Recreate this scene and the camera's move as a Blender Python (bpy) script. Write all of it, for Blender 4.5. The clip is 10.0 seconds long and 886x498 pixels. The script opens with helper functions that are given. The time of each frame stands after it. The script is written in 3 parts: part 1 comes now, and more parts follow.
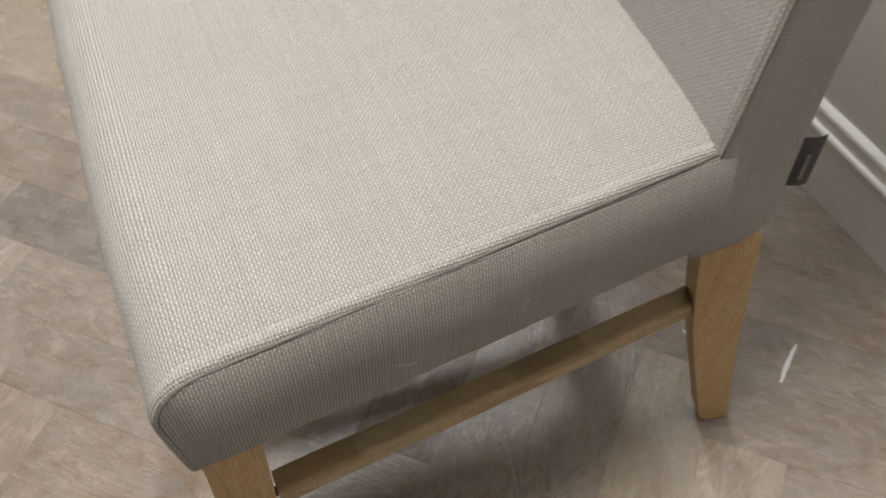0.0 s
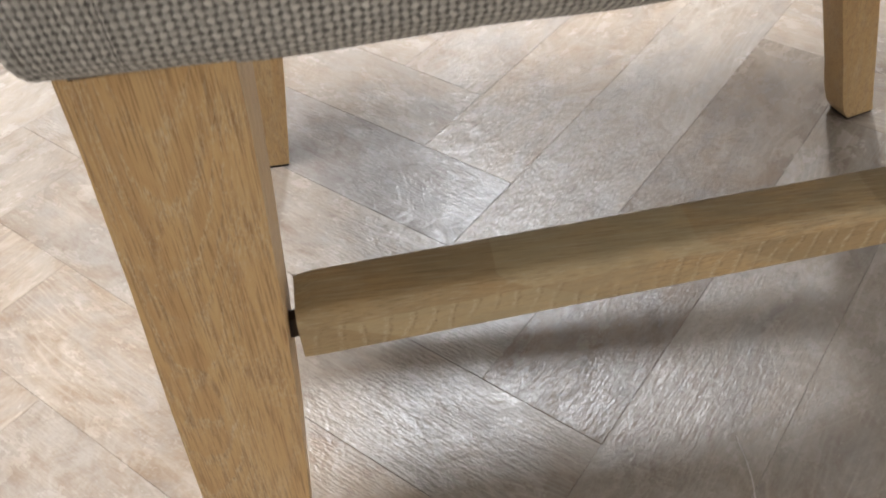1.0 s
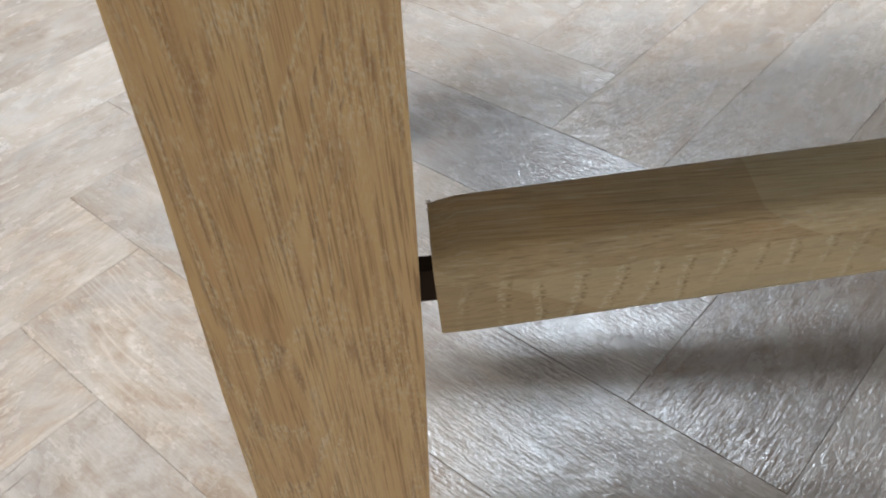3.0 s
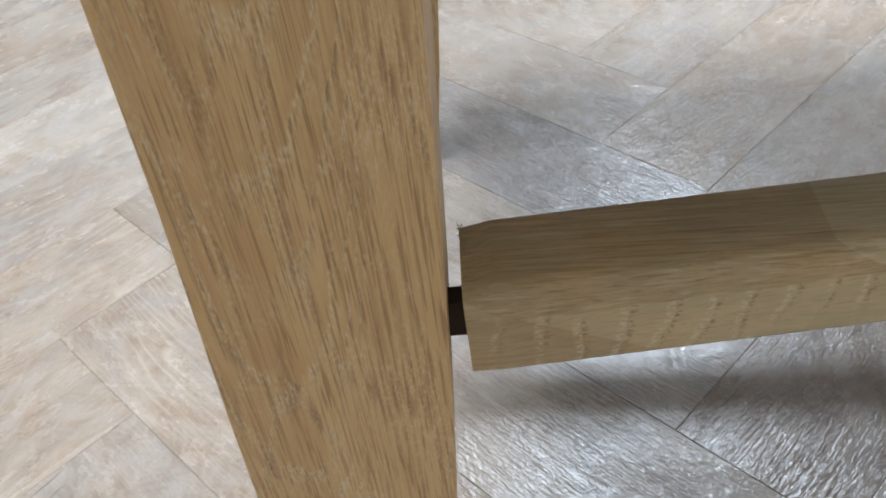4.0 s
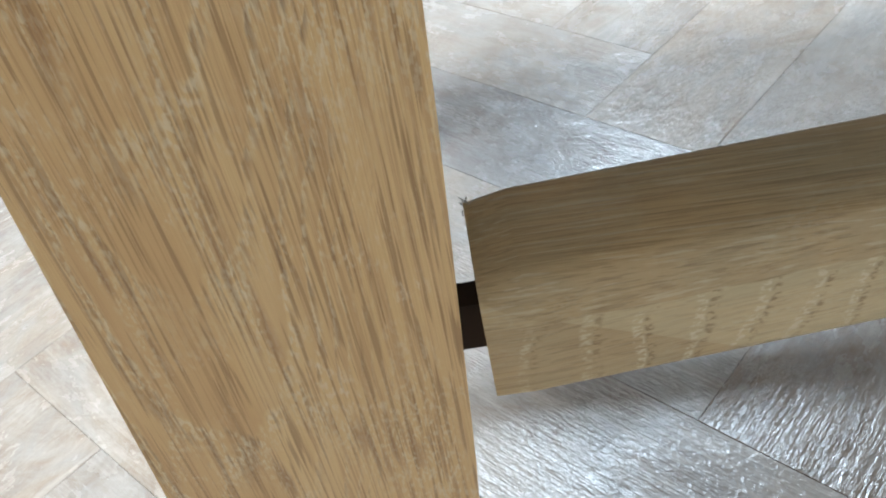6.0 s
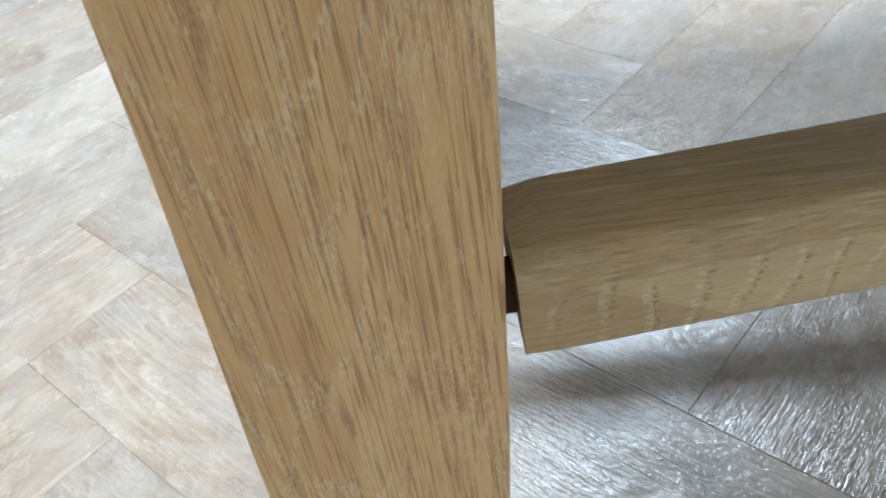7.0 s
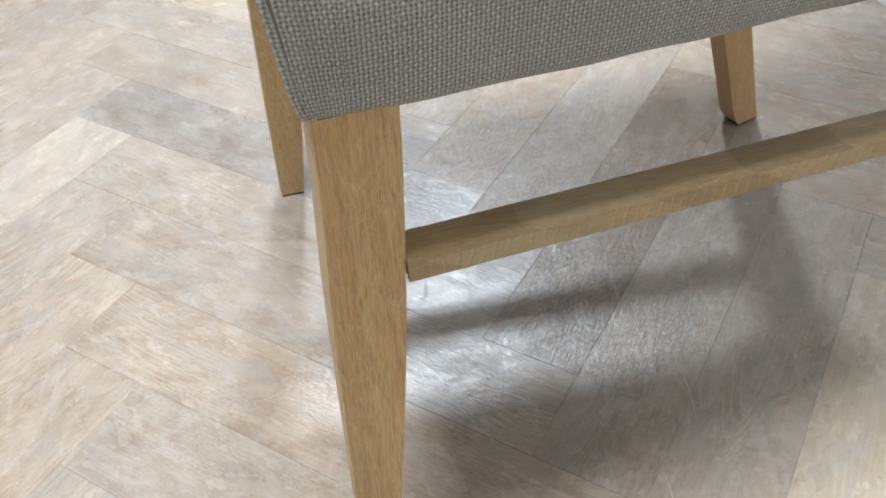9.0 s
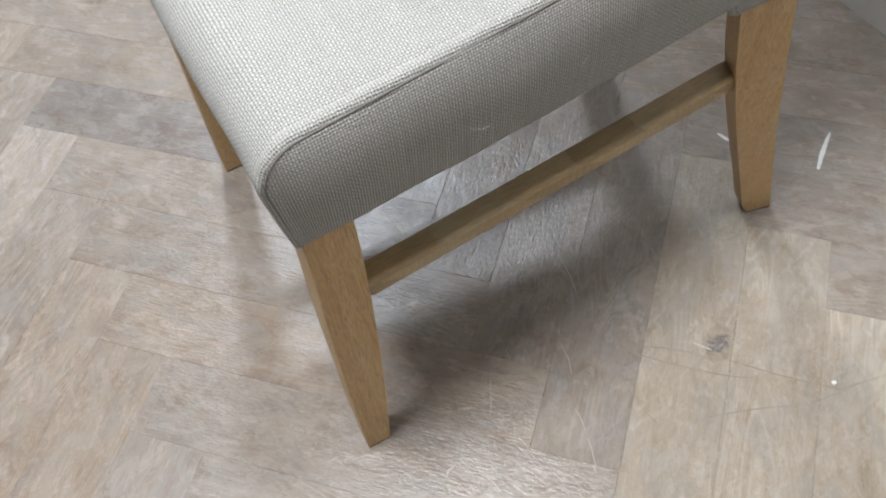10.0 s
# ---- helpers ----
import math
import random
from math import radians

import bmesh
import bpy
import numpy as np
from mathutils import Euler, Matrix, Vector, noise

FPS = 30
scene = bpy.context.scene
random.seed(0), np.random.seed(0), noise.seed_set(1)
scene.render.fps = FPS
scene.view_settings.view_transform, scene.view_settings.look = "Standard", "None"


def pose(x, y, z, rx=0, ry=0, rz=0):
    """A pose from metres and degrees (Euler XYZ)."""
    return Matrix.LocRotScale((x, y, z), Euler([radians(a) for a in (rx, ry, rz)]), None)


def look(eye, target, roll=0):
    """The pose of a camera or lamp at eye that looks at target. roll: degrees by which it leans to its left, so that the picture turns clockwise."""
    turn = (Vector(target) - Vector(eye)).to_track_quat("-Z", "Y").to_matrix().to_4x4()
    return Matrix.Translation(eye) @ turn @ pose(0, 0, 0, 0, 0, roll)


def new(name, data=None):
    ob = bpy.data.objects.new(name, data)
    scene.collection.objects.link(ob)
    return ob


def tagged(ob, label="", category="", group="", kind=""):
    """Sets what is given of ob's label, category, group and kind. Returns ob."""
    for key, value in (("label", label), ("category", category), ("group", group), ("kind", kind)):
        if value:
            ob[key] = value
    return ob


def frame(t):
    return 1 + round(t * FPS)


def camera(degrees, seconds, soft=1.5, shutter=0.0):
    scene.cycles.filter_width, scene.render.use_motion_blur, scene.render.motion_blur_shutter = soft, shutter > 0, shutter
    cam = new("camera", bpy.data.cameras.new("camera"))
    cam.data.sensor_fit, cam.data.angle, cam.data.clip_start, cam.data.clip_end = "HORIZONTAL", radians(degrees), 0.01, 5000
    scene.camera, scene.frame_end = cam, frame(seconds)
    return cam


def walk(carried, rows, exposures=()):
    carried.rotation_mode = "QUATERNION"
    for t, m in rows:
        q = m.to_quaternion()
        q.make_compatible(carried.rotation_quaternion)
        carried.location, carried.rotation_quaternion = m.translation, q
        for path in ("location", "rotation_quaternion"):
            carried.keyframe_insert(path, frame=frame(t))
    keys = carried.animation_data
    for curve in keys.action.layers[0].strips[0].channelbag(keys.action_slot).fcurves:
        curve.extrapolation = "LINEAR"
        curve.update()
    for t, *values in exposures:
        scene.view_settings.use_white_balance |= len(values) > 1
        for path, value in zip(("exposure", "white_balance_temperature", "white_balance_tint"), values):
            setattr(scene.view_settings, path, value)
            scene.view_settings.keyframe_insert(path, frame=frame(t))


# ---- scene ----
cam = camera(53.71, 10.0, soft=1.9, shutter=0.16)
PATH = [
    (0, (0.0587, -0.2771, 0.8639), (0.3066, 0.3074, 0.0912), -0.17),
    (0.2, (0.0766, -0.2638, 0.7809), (0.2336, 0.2659, 0.1218), -1.68),
    (0.5, (0.0801, -0.2345, 0.6365), (0.1956, 0.4285, -0.1032), -3.16),
    (0.7, (0.0849, -0.2083, 0.5476), (0.1612, 0.3860, -0.0692), -3.09),
    (0.8, (0.0778, -0.1819, 0.5111), (0.1801, 0.5016, -0.2112), -2.35),
    (1, (0.0732, -0.1659, 0.4688), (0.1570, 0.4355, -0.1402), -2.28),
    (1.2, (0.0612, -0.1564, 0.4426), (0.1465, 0.4463, -0.1649), -1.59),
    (1.5, (0.0599, -0.1408, 0.4198), (0.1501, 0.5623, -0.2855), -2.29),
    (1.7, (0.0614, -0.1372, 0.4097), (0.1334, 0.4726, -0.1925), -2.15),
    (2, (0.0611, -0.1300, 0.3938), (0.1242, 0.5825, -0.3050), -2.62),
    (2.5, (0.0613, -0.1115, 0.3851), (0.0991, 0.5136, -0.2043), -3.98),
    (3, (0.0544, -0.1038, 0.3790), (0.0547, 0.6297, -0.3007), -5.74),
    (3.2, (0.0594, -0.0996, 0.3796), (0.0248, 0.6315, -0.3017), -7.19),
    (4.3, (0.0567, -0.0908, 0.3696), (-0.0094, 0.6623, -0.2850), -7.98),
    (4.5, (0.0564, -0.0919, 0.3703), (-0.0352, 0.5579, -0.1856), -10.13),
    (4.7, (0.0525, -0.0759, 0.3734), (-0.0457, 0.5593, -0.1980), -10.55),
    (5, (0.0538, -0.0632, 0.3594), (-0.0442, 0.6781, -0.3046), -10.19),
    (5.2, (0.0563, -0.0566, 0.3530), (-0.0207, 0.5557, -0.2460), -10.67),
    (6.3, (0.0488, -0.0626, 0.3416), (0.0291, 0.6826, -0.3250), -10.75),
    (6.5, (0.0465, -0.0642, 0.3428), (0.0189, 0.6798, -0.3247), -11.17),
    (7, (0.0444, -0.0771, 0.3534), (0.0325, 0.5628, -0.2210), -9.34),
    (7.2, (0.0431, -0.0884, 0.3585), (0.0273, 0.5424, -0.2259), -9.37),
    (7.5, (0.0390, -0.1090, 0.3746), (0.0393, 0.5234, -0.2083), -9.16),
    (7.7, (0.0374, -0.1210, 0.3910), (0.0422, 0.5119, -0.1912), -8.93),
    (8, (0.0293, -0.1525, 0.4164), (0.0492, 0.4809, -0.1649), -7.57),
    (8.2, (0.0253, -0.1792, 0.4424), (0.0784, 0.4498, -0.1417), -5.25),
    (8.5, (0.0142, -0.2303, 0.5121), (0.1411, 0.4992, -0.1601), -2.98),
    (8.7, (0.0048, -0.2626, 0.5381), (0.1362, 0.3616, -0.0387), -2.21),
    (9, (-0.0075, -0.3065, 0.5710), (0.1695, 0.4059, -0.1080), -2.69),
    (9.2, (-0.0065, -0.3094, 0.5887), (0.1567, 0.3009, 0.0052), -2.14),
    (9.5, (0.0035, -0.3169, 0.6631), (0.2076, 0.3126, -0.0866), -5.41),
    (9.7, (0.0003, -0.3303, 0.7375), (0.1680, 0.1683, 0.0572), -7.77),
    (10, (-0.0208, -0.3454, 0.8367), (0.1800, 0.1732, 0.0056), -8.57),
]
EXPOSURE = [(0, -0.84, 6850, 12), (0.5, -0.66, 6600, 11), (1, 0.24, 6450, 11), (1.5, 0.08, 6300, 9), (2.5, 0.16, 6000, 7), (3.0, 0.06, 5900, 7), (4.5, 0.05, 5750, 6), (4.7, 0.02, 5750, 6), (5.0, -0.15, 5780, 6), (5.2, 0.05, 5800, 6), (6.3, 0.48, 5400, 1), (7.5, 0.21, 5600, 2), (8, 0.12, 5800, 5), (8.5, 0.10, 6000, 6), (9, 0.24, 6000, 6), (9.5, 0.17, 6000, 7), (10, -0.40, 6050, 9)]
walk(cam, [(t, look(eye, target, roll)) for t, eye, target, roll in PATH], EXPOSURE)

# ---- light ----
world = bpy.data.worlds.new("room_air")
scene.world = world
world.use_nodes = True
world.node_tree.nodes["Background"].inputs[0].default_value = (0.9, 0.95, 1.0, 1)
world.node_tree.nodes["Background"].inputs[1].default_value = 0.05
CEILING = 2.60


def area_lamp(name, x, y, sx, sy, watts, colour):
    data = bpy.data.lights.new(name, "AREA")
    data.shape, data.size, data.size_y, data.energy, data.color = "RECTANGLE", sx, sy, watts, colour
    ob = new(name, data)
    ob.location = (x, y, CEILING - 0.045)
    return ob


SOFT, WARM = (1.0, 0.97, 0.93), (1.0, 0.90, 0.76)
# first two set from shadows and floor glare; last two are added fill lamps
LAMPS = [(0.60, 2.36, 0.22, 0.22, 94, (0.90, 0.95, 1.0)), (-0.20, 0.06, 0.56, 0.56, 114, SOFT), (-2.3, 0.2, 0.6, 0.6, 6, WARM), (0.15, -4.3, 0.6, 0.6, 24, WARM)]
for lx, ly, lw, ld, watts, tint in LAMPS:
    area_lamp("ceiling_lamp_light", lx, ly, lw, ld, watts, tint)


# ---- materials ----
class Mat:
    """A node material with short calls for its nodes."""

    def __init__(self, name, rough=0.5, metal=0.0, spec=0.5):
        self.m = bpy.data.materials.new(name)
        self.m.use_nodes = True
        self.t = self.m.node_tree
        self.b = self.t.nodes["Principled BSDF"]
        self.b.inputs["Roughness"].default_value = rough
        self.b.inputs["Metallic"].default_value = metal
        self.b.inputs["Specular IOR Level"].default_value = spec

    def node(self, kind, **sets):
        n = self.t.nodes.new(kind)
        for key, value in sets.items():
            if key == "op":
                n.operation = value
            elif key == "kind":
                n.noise_type = value
        return n

    def put(self, socket, value):
        if hasattr(value, "is_output"):
            self.t.links.new(value, socket)
        else:
            socket.default_value = value

    def math(self, op, a, b=0.0, c=0.0, clamp=False):
        n = self.node("ShaderNodeMath", op=op)
        n.use_clamp = clamp
        for s, v in zip(n.inputs, (a, b, c)):
            self.put(s, v)
        return n.outputs[0]

    def coords(self, kind="Object"):
        return self.node("ShaderNodeTexCoord").outputs[kind]

    def scaled(self, vec, scale, turn=(0, 0, 0), shift=None):
        n = self.node("ShaderNodeMapping")
        self.put(n.inputs["Vector"], vec)
        n.inputs["Scale"].default_value = scale
        n.inputs["Rotation"].default_value = turn
        if shift is not None:
            self.put(n.inputs["Location"], shift)
        return n.outputs[0]

    def noise(self, vec, scale=1.0, detail=3.0, rough=0.55, distortion=0.0):
        n = self.node("ShaderNodeTexNoise")
        self.put(n.inputs["Vector"], vec)
        n.inputs["Scale"].default_value = scale
        n.inputs["Detail"].default_value = detail
        n.inputs["Roughness"].default_value = rough
        n.inputs["Distortion"].default_value = distortion
        return n.outputs["Fac"]

    def ramp(self, fac, *stops):
        n = self.node("ShaderNodeValToRGB")
        self.put(n.inputs[0], fac)
        e = n.color_ramp.elements
        while len(e) < len(stops):
            e.new(0.5)
        for el, (at, col) in zip(e, stops):
            el.position = at
            el.color = (*col, 1) if not isinstance(col, (int, float)) else (col, col, col, 1)
        return n.outputs[0]

    def mix(self, fac, a, b, blend="MIX"):
        n = self.node("ShaderNodeMix")
        n.data_type, n.blend_type = "RGBA", blend
        self.put(n.inputs[0], fac)
        for s, v in ((n.inputs[6], a), (n.inputs[7], b)):
            self.put(s, v if hasattr(v, "is_output") else (*v, 1))
        return n.outputs[2]

    def colour(self, value):
        self.put(self.b.inputs["Base Color"], value if hasattr(value, "is_output") else (*value, 1))

    def rough(self, value):
        self.put(self.b.inputs["Roughness"], value)

    def bump(self, height, strength=0.3, distance=0.001):
        n = self.node("ShaderNodeBump")
        n.inputs["Strength"].default_value = strength
        n.inputs["Distance"].default_value = distance
        self.put(n.inputs["Height"], height)
        self.t.links.new(n.outputs[0], self.b.inputs["Normal"])


def oak(name, along, tone=1.0, bars=0.0):
    """Clear-finished oak with its grain along one axis."""
    m = Mat(name, 0.5, 0, 0.4)
    p = m.coords()

    def stretched(across, length):
        size = (across, across, length) if along == "z" else (length, across, across)
        return m.scaled(p, size, (0.02, -0.06, 0) if along == "z" else (0, 0.02, 0.05))

    def dye(*c):
        return tuple(tone * v for v in c)

    wide = m.noise(stretched(60, 4.0), 1, 3, 0.55, 0.9)
    body = m.ramp(wide, (0.25, dye(0.495, 0.322, 0.144)), (0.5, dye(0.55, 0.380, 0.182)), (0.75, dye(0.575, 0.422, 0.222)))
    # year rings as long, close streaks
    rings = m.noise(stretched(230, 4.0), 1, 3, 0.6, 0.8)
    body = m.mix(m.ramp(rings, (0.44, 0.0), (0.62, 0.14)), body, dye(0.31, 0.180, 0.085))
    hair = m.noise(stretched(2100, 20), 1, 2.5, 0.6, 0.3)
    body = m.mix(m.ramp(hair, (0.53, 0.0), (0.61, 0.42)), body, dye(0.29, 0.165, 0.070))
    pores = m.noise(stretched(2300, 60), 1, 2, 0.5)
    body = m.mix(m.ramp(pores, (0.555, 0.0), (0.62, 0.54)), body, dye(0.17, 0.088, 0.036))
    # pale ray flecks in loose clusters
    rays = m.math("MULTIPLY", m.ramp(m.noise(stretched(2300, 800), 1, 2), (0.52, 0.0), (0.66, 1.0)), m.ramp(m.noise(stretched(110, 80), 1, 2, 0.5, 0.6), (0.52, 0.0), (0.68, 0.55)))
    body = m.mix(rays, body, dye(0.58, 0.48, 0.33))
    # flat-sawn arches: pale ticks and open pores crowd along each year ring
    arch = m.noise(stretched(26, 5.5), 1, 1.5, 0.5, 0.3)
    edge = m.ramp(m.math("FRACT", m.math("MULTIPLY", arch, 11.0)), (0.0, 1.0), (0.30, 0.0), (0.84, 0.0), (1.0, 1.0))
    tick = m.ramp(m.noise(stretched(2700, 950), 1, 2), (0.50, 0.0), (0.60, 0.55))
    body = m.mix(m.math("MULTIPLY", edge, tick), body, dye(0.58, 0.50, 0.34))
    slit = m.ramp(m.noise(stretched(1100, 70), 1, 2), (0.53, 0.0), (0.64, 0.6))
    body = m.mix(m.math("MULTIPLY", edge, slit), body, dye(0.25, 0.135, 0.060))
    if along == "z":
        # a flat-sawn tongue of nested arches down the middle of the front legs
        place = m.node("ShaderNodeSeparateXYZ")
        m.put(place.inputs[0], p)
        middle = m.math("MULTIPLY_ADD", place.outputs[2], 0.12, -0.0095)
        aside = m.math("ABSOLUTE", m.math("ADD", m.math("SUBTRACT", place.outputs[0], middle), m.math("MULTIPLY_ADD", m.noise(m.scaled(p, (70, 70, 30)), 1, 2), 0.006, -0.003)))
        square = m.math("MULTIPLY", aside, aside)
        depth = m.math("SUBTRACT", m.math("MULTIPLY", square, m.math("MULTIPLY_ADD", square, 9.0e5, 170.0)), place.outputs[2])
        lap = m.math("FRACT", m.math("MULTIPLY_ADD", depth, 45.0, m.math("MULTIPLY_ADD", m.noise(m.scaled(p, (260, 260, 90)), 1, 3, 0.6), 0.9, 0.29)))
        near_mid = m.math("MULTIPLY", m.ramp(m.math("MULTIPLY", aside, 40.0), (0.50, 1.0), (0.95, 0.0)), m.ramp(m.noise(m.scaled(p, (90, 90, 55)), 1, 2), (0.36, 0.25), (0.58, 1.0)))
        rim = m.math("MULTIPLY", near_mid, m.ramp(lap, (0.0, 0.0), (0.07, 1.0), (0.22, 0.6), (0.40, 0.0)))
        body = m.mix(m.math("MULTIPLY", near_mid, m.ramp(lap, (0.55, 0.0), (0.95, 0.34), (1.0, 0.0))), body, dye(0.42, 0.255, 0.110))
        body = m.mix(m.math("MULTIPLY", rim, m.ramp(m.noise(stretched(2300, 800), 1, 2), (0.44, 0.0), (0.57, 0.62))), body, dye(0.60, 0.52, 0.35))
        body = m.mix(m.math("MULTIPLY", rim, m.ramp(m.noise(stretched(1500, 110), 1, 2), (0.52, 0.0), (0.60, 0.75))), body, dye(0.20, 0.110, 0.048))
    if bars:
        # a grey-green tint of the stain, then quarter-sawn rays: short ticks stacked in slanting columns
        body = m.mix(m.ramp(m.noise(m.scaled(p, (30, 90, 90)), 1, 3, 0.6, 0.8), (0.34, 0.15), (0.62, 0.75)), body, dye(0.345, 0.280, 0.170))
        axes = m.node("ShaderNodeSeparateXYZ")
        m.put(axes.inputs[0], p)
        # glued up from short staves with slanting scarf joints, each of its own tone
        upper = m.math("GREATER_THAN", m.math("ADD", axes.outputs[2], m.math("MULTIPLY", axes.outputs[0], 0.02)), m.math("MULTIPLY_ADD", m.noise(m.scaled(p, (60, 30, 30)), 1, 2), 0.004, 0.2628))
        cut = m.math("MULTIPLY_ADD", axes.outputs[0], 15.5, m.math("MULTIPLY_ADD", axes.outputs[2], 30.0, m.math("MULTIPLY_ADD", upper, 0.012, -9.85)))
        stave = m.math("FRACT", m.math("MULTIPLY_ADD", m.math("FLOOR", cut), 0.618, m.math("MULTIPLY_ADD", upper, 0.37, 20.53)))
        body = m.mix(m.ramp(stave, (0.0, 0.75), (0.45, 0.0)), body, dye(0.255, 0.180, 0.088))
        body = m.mix(m.ramp(stave, (0.6, 0.0), (1.0, 0.55)), body, dye(0.47, 0.40, 0.25))
        drift = m.noise(m.scaled(p, (55, 60, 60)), 1, 2)
        column = m.math("FRACT", m.math("ADD", m.math("MULTIPLY_ADD", axes.outputs[0], 140.0, m.math("MULTIPLY", axes.outputs[2], -25.0)), m.math("MULTIPLY", drift, 1.2)))
        stack = m.ramp(column, (0.0, 0.0), (0.06, 1.0), (0.20, 1.0), (0.28, 0.0))
        dash = m.ramp(m.noise(m.scaled(p, (800, 1700, 1700), (0, 0.6, 0)), 1, 2, 0.5, 0.3), (0.49, 0.0), (0.57, 1.0))
        gate = m.ramp(m.noise(m.scaled(p, (32, 45, 60)), 1, 2), (0.36, 0.1), (0.52, bars))
        ray = m.math("MULTIPLY", m.math("MULTIPLY", m.math("MULTIPLY", stack, dash), gate), m.math("MULTIPLY_ADD", upper, -0.9, 1.0))
        body = m.mix(ray, body, dye(0.57, 0.49, 0.34))
        # small shadow beside each ray column, painted as a dark edge
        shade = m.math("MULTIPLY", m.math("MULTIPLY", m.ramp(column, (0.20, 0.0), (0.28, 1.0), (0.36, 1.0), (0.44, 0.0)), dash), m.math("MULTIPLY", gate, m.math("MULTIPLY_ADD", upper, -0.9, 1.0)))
        body = m.mix(m.math("MULTIPLY", shade, 0.9), body, dye(0.19, 0.125, 0.055))
        pores = m.math("SUBTRACT", pores, m.math("MULTIPLY", m.math("SUBTRACT", ray, shade), 0.5))
        slit = m.noise(m.scaled(p, (55, 1700, 1700)), 1, 2, 0.5, 0.2)
        long_dash = m.math("MULTIPLY", m.ramp(slit, (0.58, 0.0), (0.64, 0.40)), m.math("MULTIPLY_ADD", upper, 0.8, 0.2))
        body = m.mix(long_dash, body, dye(0.53, 0.46, 0.33))
        gash = m.math("MULTIPLY", m.ramp(slit, (0.35, 0.34), (0.42, 0.0)), m.math("MULTIPLY_ADD", upper, 0.7, 0.3))
        body = m.mix(gash, body, dye(0.16, 0.105, 0.050))
    m.colour(body)
    m.rough(m.math("MULTIPLY_ADD", hair, 0.25, 0.38))
    m.bump(m.math("ADD", m.math("MULTIPLY", pores, -0.8), m.math("MULTIPLY", hair, -0.8)), 0.35, 0.0004)
    return m.m


def plank_finish(name, low, mid, high, grey, figure=0.75):
    """Worn, limed oak floorboard: grain along local x."""
    m = Mat(name, 0.4, 0, 0.40)
    seed = m.math("ADD", m.node("ShaderNodeObjectInfo").outputs["Random"], m.node("ShaderNodeNewGeometry").outputs["Random Per Island"])
    off = m.node("ShaderNodeCombineXYZ")
    for s, k in zip(off.inputs, (37.0, 21.0, 53.0)):
        m.put(s, m.math("MULTIPLY", seed, k))
    p0 = m.node("ShaderNodeVectorMath", op="ADD")
    m.put(p0.inputs[0], m.coords())
    m.put(p0.inputs[1], off.outputs[0])
    p = p0.outputs[0]
    cloud = m.noise(m.scaled(p, (10, 22, 9)), 1, 6, 0.68, 0.9)
    body = m.ramp(cloud, (0.30, low), (0.48, mid), (0.68, high))
    # milky lime left in patches over the brown
    wash = m.noise(m.scaled(p, (20, 30, 9)), 1, 6, 0.70, 1.6)
    body = m.mix(m.ramp(wash, (0.40, 0.0), (0.62, 0.80)), body, tuple(1.08 * c for c in grey))
    # cathedral figure, drawn out along the board, only where the wood shows
    ring = m.noise(m.scaled(p, (3.2, 15, 4)), 1, 1.5, 0.5, 0.4)
    bands = m.math("FRACT", m.math("MULTIPLY", ring, 24.0))
    line = m.ramp(bands, (0.0, 0.7), (0.22, 0.1), (0.72, 0.0), (1.0, 0.7))
    body = m.mix(m.math("MULTIPLY", line, m.ramp(m.noise(p, 9, 3), (0.44, 0.0), (0.62, figure))), body, tuple(min(1, 1.5 * c) for c in grey))
    grain = m.noise(m.scaled(p, (16, 320, 40)), 1, 4, 0.65, 0.2)
    body = m.mix(m.ramp(grain, (0.52, 0.0), (0.76, 0.30)), body, tuple(0.60 * c for c in mid))
    streak = m.noise(m.scaled(p, (85, 640, 40)), 1, 2.5, 0.6, 0.25)
    combed = m.noise(m.scaled(p, (9, 480, 40)), 1, 2, 0.55, 0.3)
    limed = m.ramp(m.noise(p, 7, 2), (0.44, 0.0), (0.64, 0.34))
    body = m.mix(m.math("MULTIPLY", m.ramp(combed, (0.50, 0.0), (0.68, 1.0)), limed), body, tuple(min(1, 1.4 * c) for c in grey))
    flake = m.noise(m.scaled(p, (110, 210, 40)), 1, 4, 0.7, 1.2)
    body = m.mix(m.ramp(flake, (0.50, 0.0), (0.72, 0.5)), body, tuple(min(1, 1.25 * c) for c in grey))
    # brown stain soaked in between the limed patches
    soak = m.noise(m.scaled(p, (34, 60, 9)), 1, 4, 0.65, 1.8)
    body = m.mix(m.ramp(soak, (0.50, 0.0), (0.76, 0.34)), body, low)
    haze = m.noise(m.scaled(p, (14, 26, 9), (0, 0, 0.3), (5.0, 2.0, 0.0)), 1, 4, 0.6, 0.8)
    body = m.mix(m.ramp(haze, (0.47, 0.0), (0.68, 0.30)), body, tuple(0.78 * grey[1] * k for k in (1.0, 1.01, 1.06)))
    # smudged grey knots
    knot = m.noise(m.scaled(p, (12, 24, 9)), 1, 3, 0.5, 0.5)
    body = m.mix(m.ramp(knot, (0.66, 0.0), (0.82, 0.45)), body, (0.100, 0.088, 0.082))
    # crossing hairline scuffs, nearly straight
    scratches = 0.0
    for turn, k, f in ((0.5, 0.34, 16), (1.35, 0.28, 24), (2.5, 0.32, 20)):
        q = m.scaled(p, (1, 1, 1), (0, 0, turn))
        w = m.noise(m.scaled(q, (1.6, f, 8)), 1, 1.0, 0.5, 0.15)
        scuff = m.ramp(m.math("ABSOLUTE", m.math("SUBTRACT", w, 0.5)), (0.0, k), (0.016, 0.0))
        gate = m.ramp(m.noise(q, 6 + f * 0.1, 2), (0.46, 0.0), (0.70, 1.0))
        hit = m.math("MULTIPLY", scuff, gate)
